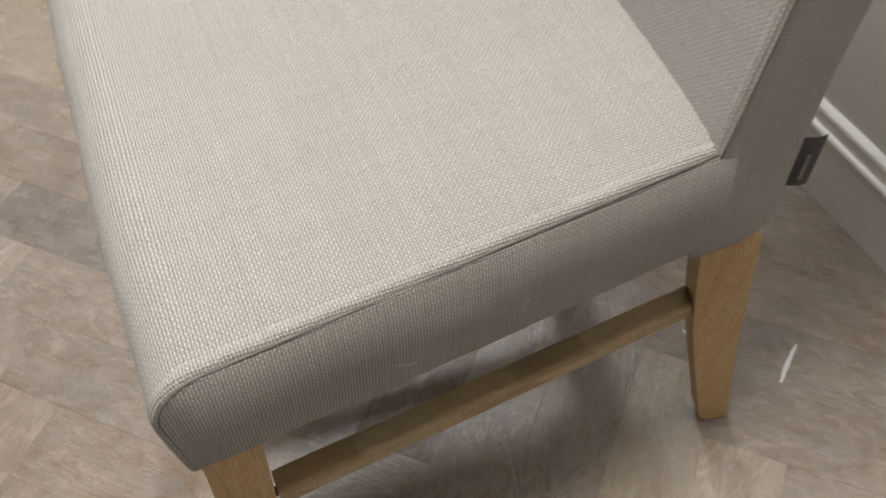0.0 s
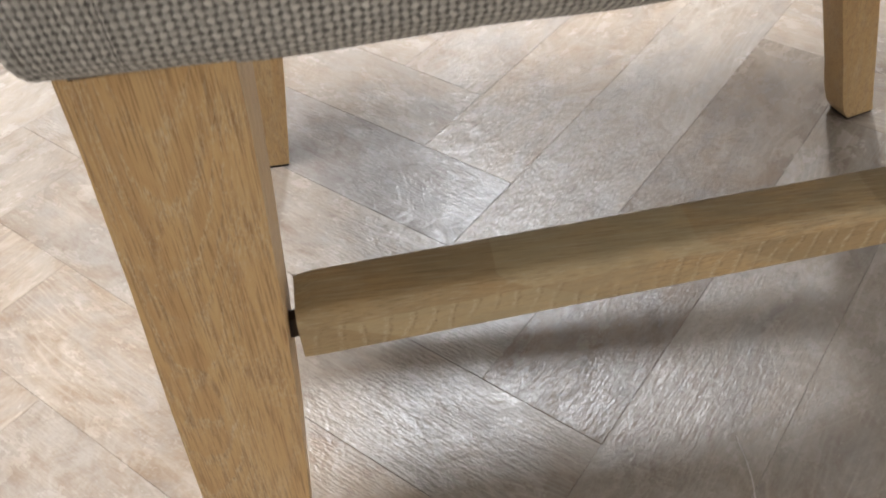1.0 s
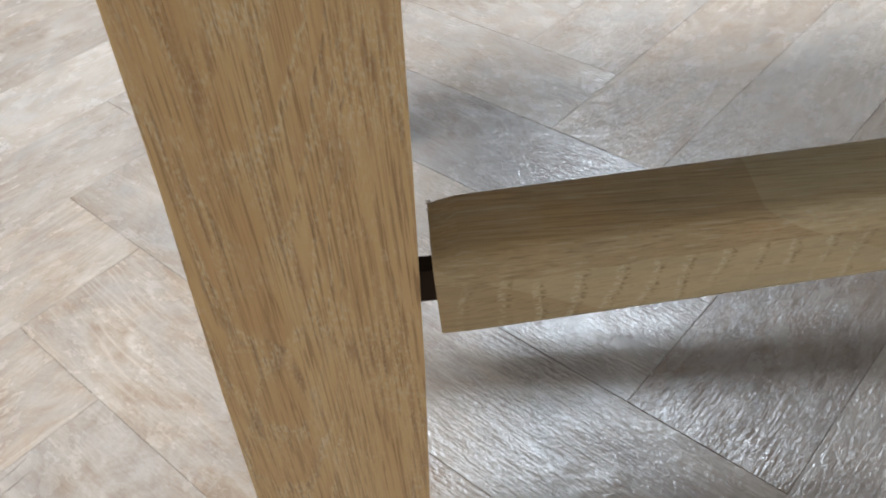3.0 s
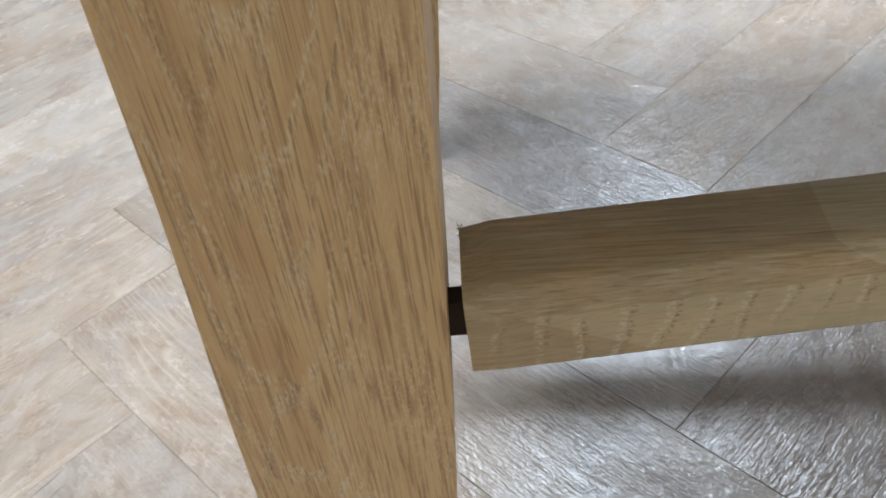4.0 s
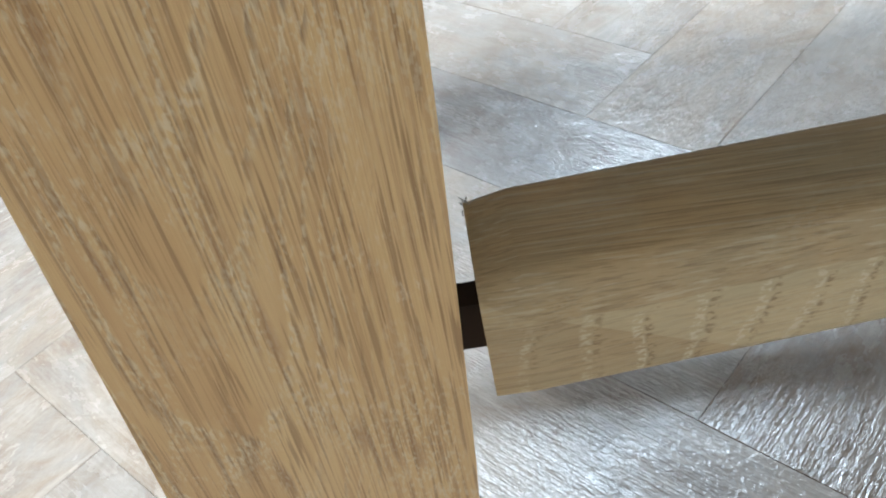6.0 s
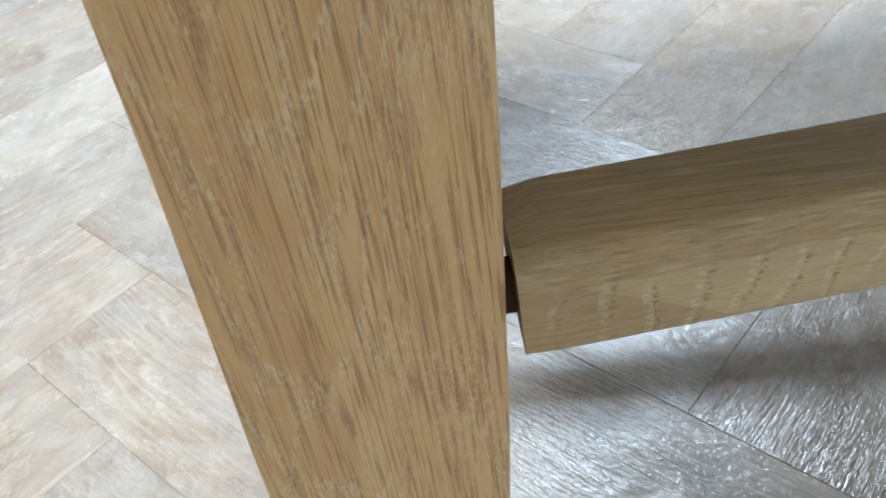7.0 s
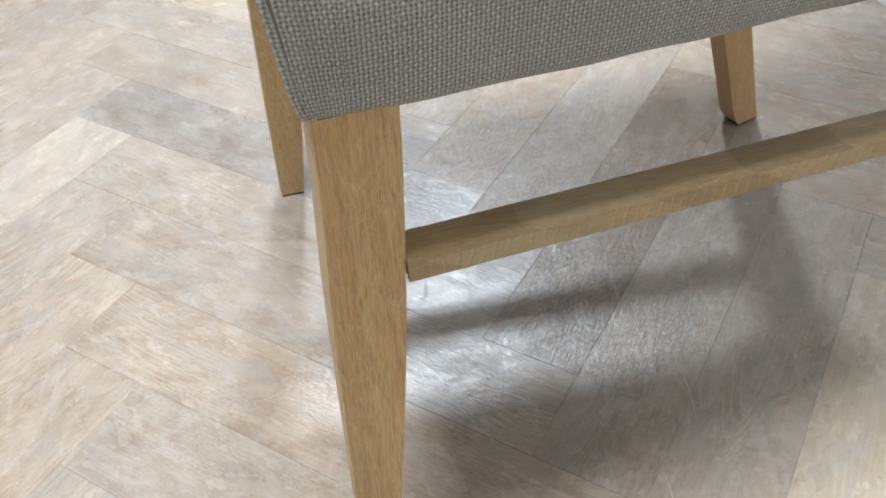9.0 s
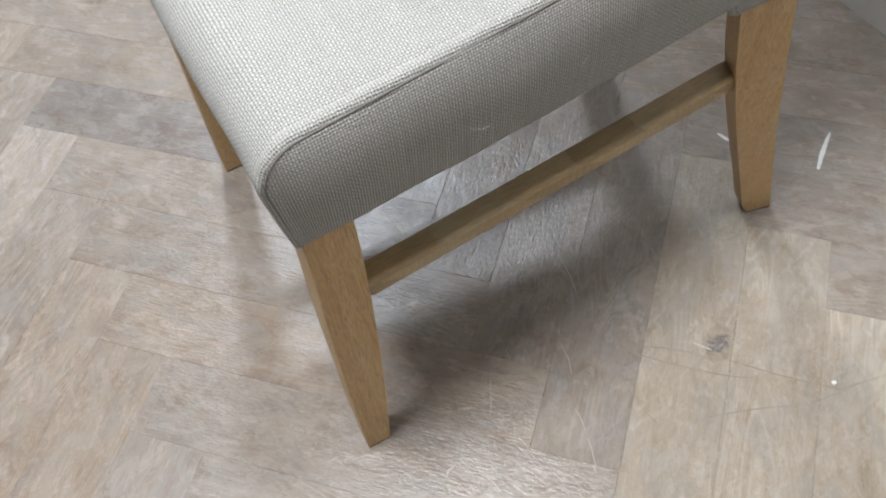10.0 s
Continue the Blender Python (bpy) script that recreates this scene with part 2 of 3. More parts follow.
        scratches = m.math("MAXIMUM", scratches, hit)
    body = m.mix(scratches, body, tuple(min(1, 1.35 * c) for c in grey))
    m.colour(body)
    m.rough(m.math("MULTIPLY_ADD", m.noise(m.scaled(p, (30, 50, 9)), 1, 4, 0.65), 0.22, 0.15))
    # brushed relief: short ridges along the grain, dimples between them, worn off in places
    dimple = m.noise(m.scaled(p, (420, 620, 60)), 1, 2, 0.6, 0.3)
    wave = m.noise(m.scaled(p, (40, 60, 30)), 1, 2, 0.55, 0.5)
    kept = m.ramp(m.noise(m.scaled(p, (22, 30, 20)), 1, 3, 0.6, 0.8), (0.38, 0.45), (0.60, 1.0))
    ridge = m.math("ADD", m.math("ADD", m.math("MULTIPLY", streak, 1.6), m.math("MULTIPLY", combed, 0.4)), m.math("MULTIPLY", dimple, 0.5))
    crumple = m.noise(m.scaled(p, (190, 270, 40)), 1, 2.5, 0.55, 0.9)
    height = m.math("ADD", m.math("MULTIPLY", grain, -0.35), m.math("ADD", m.math("MULTIPLY", ridge, kept), m.math("MULTIPLY_ADD", crumple, 1.0, m.math("MULTIPLY", wave, 0.15))))
    m.bump(m.math("ADD", height, m.math("ADD", m.math("MULTIPLY", scratches, -0.5), m.math("MULTIPLY", line, 0.05))), 0.42, 0.0009)
    return m.m


def linen(name, tone=(0.474, 0.470, 0.446)):
    """Plain-woven upholstery cloth of uneven yarn; its UV map is in metres."""
    m = Mat(name, 0.95, 0, 0.12)
    m.b.inputs["Sheen Weight"].default_value = 0.12
    m.b.inputs["Sheen Roughness"].default_value = 0.6
    uv = m.coords("UV")
    sep = m.node("ShaderNodeSeparateXYZ")
    m.put(sep.inputs[0], uv)
    yarn = 1 / 0.00205
    waver = m.noise(m.scaled(uv, (170, 420, 1)), 1, 2, 0.6)
    waver2 = m.noise(m.scaled(uv, (420, 170, 1), (0, 0, 0), (3.0, 7.0, 1.0)), 1, 2, 0.6)
    a = m.math("MULTIPLY_ADD", sep.outputs[0], yarn, m.math("MULTIPLY", waver, 0.9))
    b = m.math("MULTIPLY_ADD", sep.outputs[1], yarn, m.math("MULTIPLY", waver2, 0.9))
    fa, fb = m.math("FRACT", a), m.math("FRACT", b)
    na, nb = m.math("FLOOR", a), m.math("FLOOR", b)
    ra = m.math("SINE", m.math("MULTIPLY", fa, math.pi))
    rb = m.math("SINE", m.math("MULTIPLY", fb, math.pi))
    # each yarn rides over and under its neighbours in turn
    lift_a = m.math("MULTIPLY", m.math("SINE", m.math("MULTIPLY", b, math.pi)), m.math("COSINE", m.math("MULTIPLY", na, math.pi)))
    lift_b = m.math("MULTIPLY", m.math("SINE", m.math("MULTIPLY", a, math.pi)), m.math("COSINE", m.math("MULTIPLY", nb, math.pi)))
    warp = m.math("MULTIPLY_ADD", m.math("POWER", ra, 0.6), 0.62, m.math("MULTIPLY", lift_a, 0.38))
    weft = m.math("MULTIPLY_ADD", m.math("POWER", rb, 0.6), 0.62, m.math("MULTIPLY", lift_b, -0.38))
    height = m.math("MAXIMUM", warp, weft)
    check = m.math("GREATER_THAN", weft, warp)
    # uneven packing: some gaps stand open, others are closed
    spot = m.node("ShaderNodeCombineXYZ")
    m.put(spot.inputs[0], m.math("FLOOR", m.math("ADD", a, 0.5)))
    m.put(spot.inputs[1], m.math("FLOOR", m.math("ADD", b, 0.5)))
    loose = m.node("ShaderNodeTexWhiteNoise")
    loose.noise_dimensions = "2D"
    m.put(loose.inputs["Vector"], spot.outputs[0])
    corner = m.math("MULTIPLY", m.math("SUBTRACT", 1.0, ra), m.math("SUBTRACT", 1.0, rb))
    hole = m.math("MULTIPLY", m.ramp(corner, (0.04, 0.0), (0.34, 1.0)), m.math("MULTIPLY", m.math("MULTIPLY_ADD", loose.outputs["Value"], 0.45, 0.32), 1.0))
    # every yarn has its own tone
    grid = m.node("ShaderNodeCombineXYZ")
    m.put(grid.inputs[0], m.math("MULTIPLY", na, m.math("SUBTRACT", 1.0, check)))
    m.put(grid.inputs[1], m.math("MULTIPLY", nb, check))
    own_tone = m.node("ShaderNodeTexWhiteNoise")
    own_tone.noise_dimensions = "2D"
    m.put(own_tone.inputs["Vector"], grid.outputs[0])
    slub = m.noise(m.scaled(uv, (40, 500, 1)), 1, 3, 0.6)
    stain = m.noise(uv, 14, 4, 0.65)
    fuzz = m.noise(m.scaled(uv, (3000, 3000, 1)), 1, 2, 0.6)
    mixv = m.math("ADD", m.math("MULTIPLY", own_tone.outputs["Value"], 0.34), m.math("ADD", m.math("MULTIPLY", slub, 0.40), m.math("MULTIPLY", stain, 0.26)))
    body = m.ramp(mixv, (0.25, tuple(0.88 * c for c in tone)), (0.75, tuple(1.16 * c for c in tone)))
    body = m.mix(m.ramp(fuzz, (0.5, 0.0), (0.75, 0.30)), body, tuple(1.3 * c for c in tone))
    # weave shade put into the colour: low yarns, valleys and gaps go darker
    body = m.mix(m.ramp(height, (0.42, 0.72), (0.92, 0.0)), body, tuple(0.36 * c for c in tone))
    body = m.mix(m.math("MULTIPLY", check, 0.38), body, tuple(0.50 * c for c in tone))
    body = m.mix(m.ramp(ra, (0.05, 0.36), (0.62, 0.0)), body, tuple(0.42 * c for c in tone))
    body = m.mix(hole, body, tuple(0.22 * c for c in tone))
    m.colour(body)
    m.bump(m.math("ADD", m.math("SUBTRACT", height, hole), m.math("MULTIPLY", fuzz, 0.4)), 0.9, 0.0008)
    return m.m


def plain(name, colour, rough=0.6, grain=60.0, depth=0.12, spread=0.12, metal=0.0):
    m = Mat(name, rough, metal)
    n = m.noise(m.coords(), grain, 4, 0.6)
    big = m.noise(m.coords(), grain * 0.07, 3, 0.6)
    f = m.math("ADD", m.math("MULTIPLY", n, 0.5), m.math("MULTIPLY", big, 0.5))
    m.colour(m.ramp(f, (0.3, tuple(c * (1 - spread) for c in colour)), (0.7, tuple(min(1, c * (1 + spread)) for c in colour))))
    m.bump(n, depth, 0.0006)
    return m.m


OAK_UP = oak("oak_upright", "z", 0.99)
OAK_RAIL = oak("oak_rail", "x", 0.91, 0.72)
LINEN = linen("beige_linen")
SEAM = plain("seam_thread", (0.15, 0.143, 0.132), 0.95, 900, 0.3)
WELT = plain("stitch_thread", (0.46, 0.44, 0.40), 0.95, 900, 0.3)
LINING = plain("black_lining", (0.02, 0.02, 0.022), 0.95, 300)
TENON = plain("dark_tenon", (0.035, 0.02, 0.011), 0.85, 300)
PAD = plain("dark_felt_pad", (0.028, 0.022, 0.018), 0.95, 500)
TAG = plain("charcoal_label", (0.055, 0.055, 0.06), 0.9, 700, 0.3)
TAG_MARK = plain("label_print", (0.16, 0.16, 0.165), 0.9, 700)
WALL = plain("grey_wall_paint", (0.63, 0.62, 0.605), 0.75, 180, 0.08, 0.04)
WHITE = plain("white_gloss_paint", (0.80, 0.80, 0.80), 0.32, 90, 0.05, 0.03)
CEIL = plain("white_ceiling_paint", (0.80, 0.80, 0.78), 0.85, 120, 0.08, 0.03)
GROUT = plain("floor_bedding", (0.30, 0.265, 0.225), 0.9, 200)
CHALK = plain("white_residue", (0.62, 0.62, 0.61), 0.8, 400)
FIBRE = plain("loose_fibre", (0.34, 0.32, 0.27), 0.9, 800)
STRAND = plain("linen_strand", (0.62, 0.60, 0.55), 0.9, 800)
PALE_FIBRE = plain("pale_fibre", (0.36, 0.335, 0.30), 0.9, 800)
INK = plain("dark_scratch", (0.192, 0.163, 0.135), 0.8, 500)
BOARD = {
    "warm": plank_finish("board_warm", (0.150, 0.108, 0.074), (0.200, 0.152, 0.112), (0.248, 0.204, 0.162), (0.238, 0.209, 0.180)),
    "pale": plank_finish("board_pale", (0.198, 0.156, 0.110), (0.252, 0.208, 0.157), (0.296, 0.252, 0.200), (0.284, 0.252, 0.213)),
    "grey": plank_finish("board_grey", (0.142, 0.109, 0.080), (0.188, 0.150, 0.119), (0.236, 0.200, 0.166), (0.226, 0.203, 0.180)),
    "blush": plank_finish("board_blush", (0.180, 0.142, 0.110), (0.240, 0.202, 0.166), (0.284, 0.247, 0.212), (0.274, 0.248, 0.222)),
    "dark": plank_finish("board_dark", (0.102, 0.078, 0.060), (0.148, 0.122, 0.104), (0.198, 0.174, 0.156), (0.192, 0.179, 0.170)),
    "brown": plank_finish("board_brown", (0.075, 0.049, 0.031), (0.120, 0.085, 0.059), (0.172, 0.133, 0.099), (0.165, 0.137, 0.111), 0.9),
}
GLOW = bpy.data.materials.new("lamp_diffuser")
GLOW.use_nodes = True
GLOW.node_tree.nodes["Principled BSDF"].inputs["Emission Color"].default_value = (1, 0.98, 0.95, 1)
GLOW.node_tree.nodes["Principled BSDF"].inputs["Emission Strength"].default_value = 6.0


# ---- building helpers ----
def mesh_of(name, bm, *materials):
    bmesh.ops.recalc_face_normals(bm, faces=bm.faces[:])
    data = bpy.data.meshes.new(name)
    bm.to_mesh(data)
    bm.free()
    for m in materials:
        data.materials.append(m)
    return data


def part(name, bm, material, parent=None, label="", smooth=False):
    data = mesh_of(name, bm, material)
    if smooth:
        data.polygons.foreach_set("use_smooth", [True] * len(data.polygons))
    ob = new(name, data)
    ob.parent = parent
    return tagged(ob, label)


def box(x0, x1, y0, y1, z0, z1, bevel=0.0, segments=2):
    bm = bmesh.new()
    bmesh.ops.create_cube(bm, size=1)
    for v in bm.verts:
        v.co = Vector(((x0 + x1) / 2 + v.co.x * (x1 - x0), (y0 + y1) / 2 + v.co.y * (y1 - y0), (z0 + z1) / 2 + v.co.z * (z1 - z0)))
    if bevel:
        bmesh.ops.bevel(bm, geom=bm.edges[:], offset=bevel, segments=segments, affect="EDGES", profile=0.5)
    return bm


def loft(rings, bevel=0.0, segments=3):
    """A solid through four-cornered rings, with its long edges eased."""
    bm = bmesh.new()
    rows = [[bm.verts.new(c) for c in ring] for ring in rings]
    for a, b in zip(rows, rows[1:]):
        for k in range(4):
            bm.faces.new((a[k], a[(k + 1) % 4], b[(k + 1) % 4], b[k]))
    bm.faces.new(rows[0])
    bm.faces.new(rows[-1])
    if bevel:
        long = [e for e in bm.edges if len(e.link_faces) == 2 and e.calc_face_angle(0) > 0.6]
        bmesh.ops.bevel(bm, geom=long, offset=bevel, segments=segments, affect="EDGES", profile=0.5, clamp_overlap=True)
    return bm


def rounded_bar(rings, radii, steps=6):
    """A bar through four-cornered rings, each corner turned to its own radius."""
    bm = bmesh.new()
    rows = []
    for ring in rings:
        row = []
        for k in range(4):
            c = Vector(ring[k])
            a, b = (Vector(ring[k - 1]) - c).normalized(), (Vector(ring[(k + 1) % 4]) - c).normalized()
            r = radii[k]
            for n in range(steps + 1):
                q = math.pi / 2 * n / steps
                row.append(bm.verts.new(c + a * r * (1 - math.sin(q)) + b * r * (1 - math.cos(q))))
        rows.append(row)
    count = len(rows[0])
    for a, b in zip(rows, rows[1:]):
        for k in range(count):
            bm.faces.new((a[k], a[(k + 1) % count], b[(k + 1) % count], b[k])).smooth = True
    bm.faces.new(rows[0])
    bm.faces.new(rows[-1])
    for e in bm.edges:
        if any(len(f.verts) > 4 for f in e.link_faces):
            e.smooth = False
    return bm


def tube(points, radius, sides=6):
    bm = bmesh.new()
    rows = []
    for k, p in enumerate(points):
        p = Vector(p)
        ahead = (Vector(points[min(k + 1, len(points) - 1)]) - Vector(points[max(k - 1, 0)])).normalized()
        side = ahead.cross(Vector((0.3, 0.5, 0.81))).normalized()
        up = side.cross(ahead)
        rows.append([bm.verts.new(p + radius * (math.cos(a) * side + math.sin(a) * up)) for a in [2 * math.pi * n / sides for n in range(sides)]])
    for a, b in zip(rows, rows[1:]):
        for k in range(sides):
            bm.faces.new((a[k], a[(k + 1) % sides], b[(k + 1) % sides], b[k]))
    bm.faces.new(rows[0])
    bm.faces.new(rows[-1])
    return bm


def sheet(name, grid, uvs, material, parent, label="", close=False):
    """A smooth grid surface with its own UV map in metres."""
    bm = bmesh.new()
    layer = bm.loops.layers.uv.new("UVMap")
    rows = [[bm.verts.new(c) for c in row] for row in grid]
    for i in range(len(rows) - 1):
        for j in range(len(rows[0]) - 1):
            idx = ((i, j), (i + 1, j), (i + 1, j + 1), (i, j + 1))
            face = bm.faces.new([rows[a][b] for a, b in idx])
            face.smooth = True
            for loop, (a, b) in zip(face.loops, idx):
                loop[layer].uv = uvs[a][b]
    data = bpy.data.meshes.new(name)
    bm.to_mesh(data)
    bm.free()
    data.materials.append(material)
    ob = new(name, data)
    ob.parent = parent
    return tagged(ob, label)


def thing(name, at, label, category, group="", kind=""):
    ob = new(name)
    ob.location = at
    ob.empty_display_size = 0.05
    return tagged(ob, label, category, group, kind)


def under(parent, ob):
    """Parents a part built in room coordinates to a thing that stands elsewhere."""
    ob.parent = parent
    ob.matrix_parent_inverse = Matrix.Translation(-Vector(parent.location))
    return ob


# ---- the room ----
WALL_X = 0.842
X0, X1, Y0, Y1 = -6.0, WALL_X, -5.0, 5.4
shell = [
    ("wall_east", box(X1, X1 + 0.12, Y0, Y1, -0.05, CEILING), WALL, "pale grey painted wall behind the chair", "wall"),
    ("wall_west", box(X0 - 0.12, X0, Y0, Y1, -0.05, CEILING), WALL, "pale grey painted wall across the room", "wall"),
    ("wall_north", box(X0 - 0.12, X1 + 0.12, Y1, Y1 + 0.12, -0.05, CEILING), WALL, "pale grey painted end wall", "wall"),
    ("wall_south", box(X0 - 0.12, X1 + 0.12, Y0 - 0.12, Y0, -0.05, CEILING), WALL, "pale grey painted end wall", "wall"),
    ("ceiling", box(X0 - 0.12, X1 + 0.12, Y0 - 0.12, Y1 + 0.12, CEILING, CEILING + 0.1), CEIL, "plain white painted ceiling", "ceiling"),
]
for name, bm, mat, label, cat in shell:
    tagged(part(name, bm, mat), label, cat, kind="structure")

# moulded skirting board: flat face, bead, groove and rounded cap
profile = [(0.0, 0.0), (0.014, 0.0), (0.014, 0.080), (0.0125, 0.083), (0.0125, 0.0855), (0.016, 0.088), (0.0165, 0.092), (0.015, 0.0955),
           (0.0105, 0.098), (0.0095, 0.103), (0.0095, 0.107), (0.0105, 0.111), (0.0115, 0.1145), (0.0105, 0.1185), (0.006, 0.1215), (0.0, 0.1225)]


def skirting(name, run, x, inward):
    bm = bmesh.new()
    ends = [[bm.verts.new((x - inward * d, y, z)) for d, z in profile] for y in run]
    for k in range(len(profile) - 1):
        bm.faces.new((ends[0][k], ends[0][k + 1], ends[1][k + 1], ends[1][k]))
    bm.faces.new(ends[0])
    bm.faces.new(ends[1])
    return tagged(part(name, bm, WHITE), "white moulded skirting board along the wall", "skirting board", kind="structure")


skirting("baseboard", (Y0, Y1), X1 - 0.0, 1)
skirting("baseboard", (Y0, Y1), X0 + 0.0, -1)


def ceiling_panel(x, y, w, d):
    t = thing("unseen_light_panel", (x, y, CEILING), "square white unseen light panel with a glowing diffuser, some only for added fill", "ceiling light", "ceiling lights")
    under(t, part("diffuser", box(x - w / 2 + 0.012, x + w / 2 - 0.012, y - d / 2 + 0.012, y + d / 2 - 0.012, CEILING - 0.03, CEILING - 0.002), GLOW))
    for k, (a, b, c, e) in enumerate(((x - w / 2 - 0.01, x + w / 2 + 0.01, y - d / 2 - 0.01, y - d / 2 + 0.01), (x - w / 2 - 0.01, x + w / 2 + 0.01, y + d / 2 - 0.01, y + d / 2 + 0.01),
                                     (x - w / 2 - 0.01, x - w / 2 + 0.01, y - d / 2 + 0.01, y + d / 2 - 0.01), (x + w / 2 - 0.01, x + w / 2 + 0.01, y - d / 2 + 0.01, y + d / 2 - 0.01))):
        under(t, part("frame_rail", box(a, b, c, e, CEILING - 0.036, CEILING), WHITE))
    return t


# unseen housings for all lamps, the added fill ones too
for lx, ly, lw, ld, watts, tint in LAMPS:
    ceiling_panel(lx, ly, lw, ld)

# ---- the chair ----
MID = 0.2225
chair = thing("dining_chair", (0.25, MID, 0), "beige linen dining chair on oak legs, its stretcher joint open", "chair")


def own(ob):
    return under(chair, ob)


def mirrored(points):
    return [[(x, 2 * MID - y, z) for x, y, z in ring] for ring in points]


def flank(x):
    """How far the upholstered side stands from the chair's middle line."""
    return 0.2285 - 0.075 * x


def ring(xf, xr, yo, yi, z):
    return [(xf, yo, z), (xr, yo, z), (xr, yi, z), (xf, yi, z)]


PADS = 0.0025
# front legs: straight at the top, tapered on the inner faces below the stretcher
front = [(0.0146, 0.0532, 0.0015, 0.0405, 0.40), (0.0143, 0.0529, 0.0018, 0.0405, 0.345), (0.0128, 0.0512, 0.002, 0.0402, 0.30), (0.0101, 0.0488, 0.0022, 0.0385, 0.25), (0.0082, 0.0456, 0.0025, 0.0358, 0.2), (0.0050, 0.0357, 0.003, 0.0300, 0.08), (0.0040, 0.0275, 0.0035, 0.0255, PADS)]
front = [ring(*r) for r in front]
# back legs: sabre-curved, leaning away from the seat


def turned_ring(x, y, depth, width, z, set_back=0.0):
    """A cross-section of a back leg, turned towards the middle of the chair about its own centre."""
    cx, cy = x + depth / 2, y + width / 2
    c, q = math.cos(BACK_TURN), math.sin(BACK_TURN)
    corners = ((x + set_back, y), (x + depth, y), (x + depth, y + width), (x + set_back, y + width))
    return [(cx + (px - cx) * c - (py - cy) * q, cy + (px - cx) * q + (py - cy) * c, z) for px, py in corners]


BACK_TURN = radians(-15)
back = [(0.402, 0.0345, 0.034, 0.018, 0.42), (0.4065, 0.0335, 0.040, 0.020, 0.372), (0.4075, 0.0288, 0.0475, 0.0245, 0.352), (0.419, 0.029, 0.047, 0.0245, 0.285), (0.4325, 0.0295, 0.045, 0.024, 0.225), (0.449, 0.031, 0.041, 0.0235, 0.166),
        (0.4665, 0.0325, 0.0375, 0.023, 0.11), (0.484, 0.034, 0.0345, 0.0225, 0.055), (0.4915, 0.0348, 0.034, 0.0223, 0.028), (0.4965, 0.0352, 0.0335, 0.0222, 0.011, 0.0016), (0.500, 0.0355, 0.033, 0.0220, PADS, 0.0045)]
back = [turned_ring(*r) for r in back]
for rings in (front, mirrored(front), back, mirrored(back)):
    leg = own(part("leg", loft(rings[::-1], 0.0016), OAK_UP))
    cx, cy = sum(c[0] for c in rings[-1]) / 4, sum(c[1] for c in rings[-1]) / 4
    sole = [(cx + (c[0] - cx) * 0.95, cy + (c[1] - cy) * 0.95) for c in rings[-1]]
    pad = part("foot_pad", loft([[(x, y, z) for x, y in sole] for z in (0.0, PADS - 0.0002)], 0.0006), PAD, label="dark felt glide under the foot")
    pad.parent = leg
    pad.matrix_parent_inverse = Matrix()

# stretchers: each slipped a little out of its front mortise, so that the tenon shows
rail = [[(0.0527, 0.0100, 0.2500), (0.0527, 0.0303, 0.2495), (0.0522, 0.0303, 0.2682), (0.0522, 0.0103, 0.2690)],
        [(0.058, 0.0100, 0.2499), (0.058, 0.0307, 0.2494), (0.058, 0.0307, 0.2692), (0.058, 0.0102, 0.2698)],
        [(0.240, 0.0245, 0.2458), (0.240, 0.045, 0.2450), (0.240, 0.045, 0.2650), (0.240, 0.0245, 0.2650)],
        [(0.440, 0.0400, 0.2420), (0.440, 0.0605, 0.2420), (0.440, 0.0605, 0.2618), (0.440, 0.0400, 0.2615)]]
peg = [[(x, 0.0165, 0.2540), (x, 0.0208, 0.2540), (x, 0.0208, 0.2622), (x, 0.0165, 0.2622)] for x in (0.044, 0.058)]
for flip in (False, True):
    rr, pp = (mirrored(rail), mirrored(peg)) if flip else (rail, peg)
    own(part("stretcher", rounded_bar(rr, (0.0022, 0.0016, 0.0012, 0.0048)), OAK_RAIL, label="square oak side stretcher pulled loose from the front leg"))
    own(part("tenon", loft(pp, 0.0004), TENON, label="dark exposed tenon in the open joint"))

# seat: the cover runs from the front edge over a roll to the back
SEAT_B, FRONT_X, ROLL, REAR_X = 0.3660, 0.0015, 0.034, 0.43


def seat_top(x):
    return 0.4655 + 0.026 * x


def profile_points():
    pts = []
    top = seat_top(ROLL)
    for k in range(9):
        f = k / 9
        pts.append((FRONT_X + 0.0085 * (1 - f), SEAT_B + (top - ROLL - SEAT_B) * f))
    for k in range(14):
        a = math.pi / 2 * k / 14
        pts.append((FRONT_X + ROLL - ROLL * math.cos(a), top - ROLL + ROLL * math.sin(a)))
    for k in range(41):
        x = FRONT_X + ROLL + (REAR_X - FRONT_X - ROLL) * k / 40
        pts.append((x, seat_top(x)))
    return pts


PROFILE = profile_points()
ARC = [0.0]
for (ax, az), (bx, bz) in zip(PROFILE, PROFILE[1:]):
    ARC.append(ARC[-1] + math.hypot(bx - ax, bz - az))


def normal_at(k):
    (ax, az), (bx, bz) = PROFILE[max(k - 1, 0)], PROFILE[min(k + 1, len(PROFILE) - 1)]
    n = Vector((-(bz - az), 0, bx - ax)).normalized()
    return n


EDGE = [0.0, 0.0006, 0.0015, 0.0028, 0.0045, 0.0062, 0.0072, 0.0082, 0.0095, 0.012, 0.018, 0.028, 0.042, 0.06, 0.085, 0.115, 0.15, 0.185]


EDGE_R = 0.0042


def edge_arc(d, r=EDGE_R):
    """Length of cloth from the seam to a point d inside it, over the rounded edge."""
    return r * math.acos(max(-1, (r - d) / r)) if d < r else r * math.pi / 2 + d - r


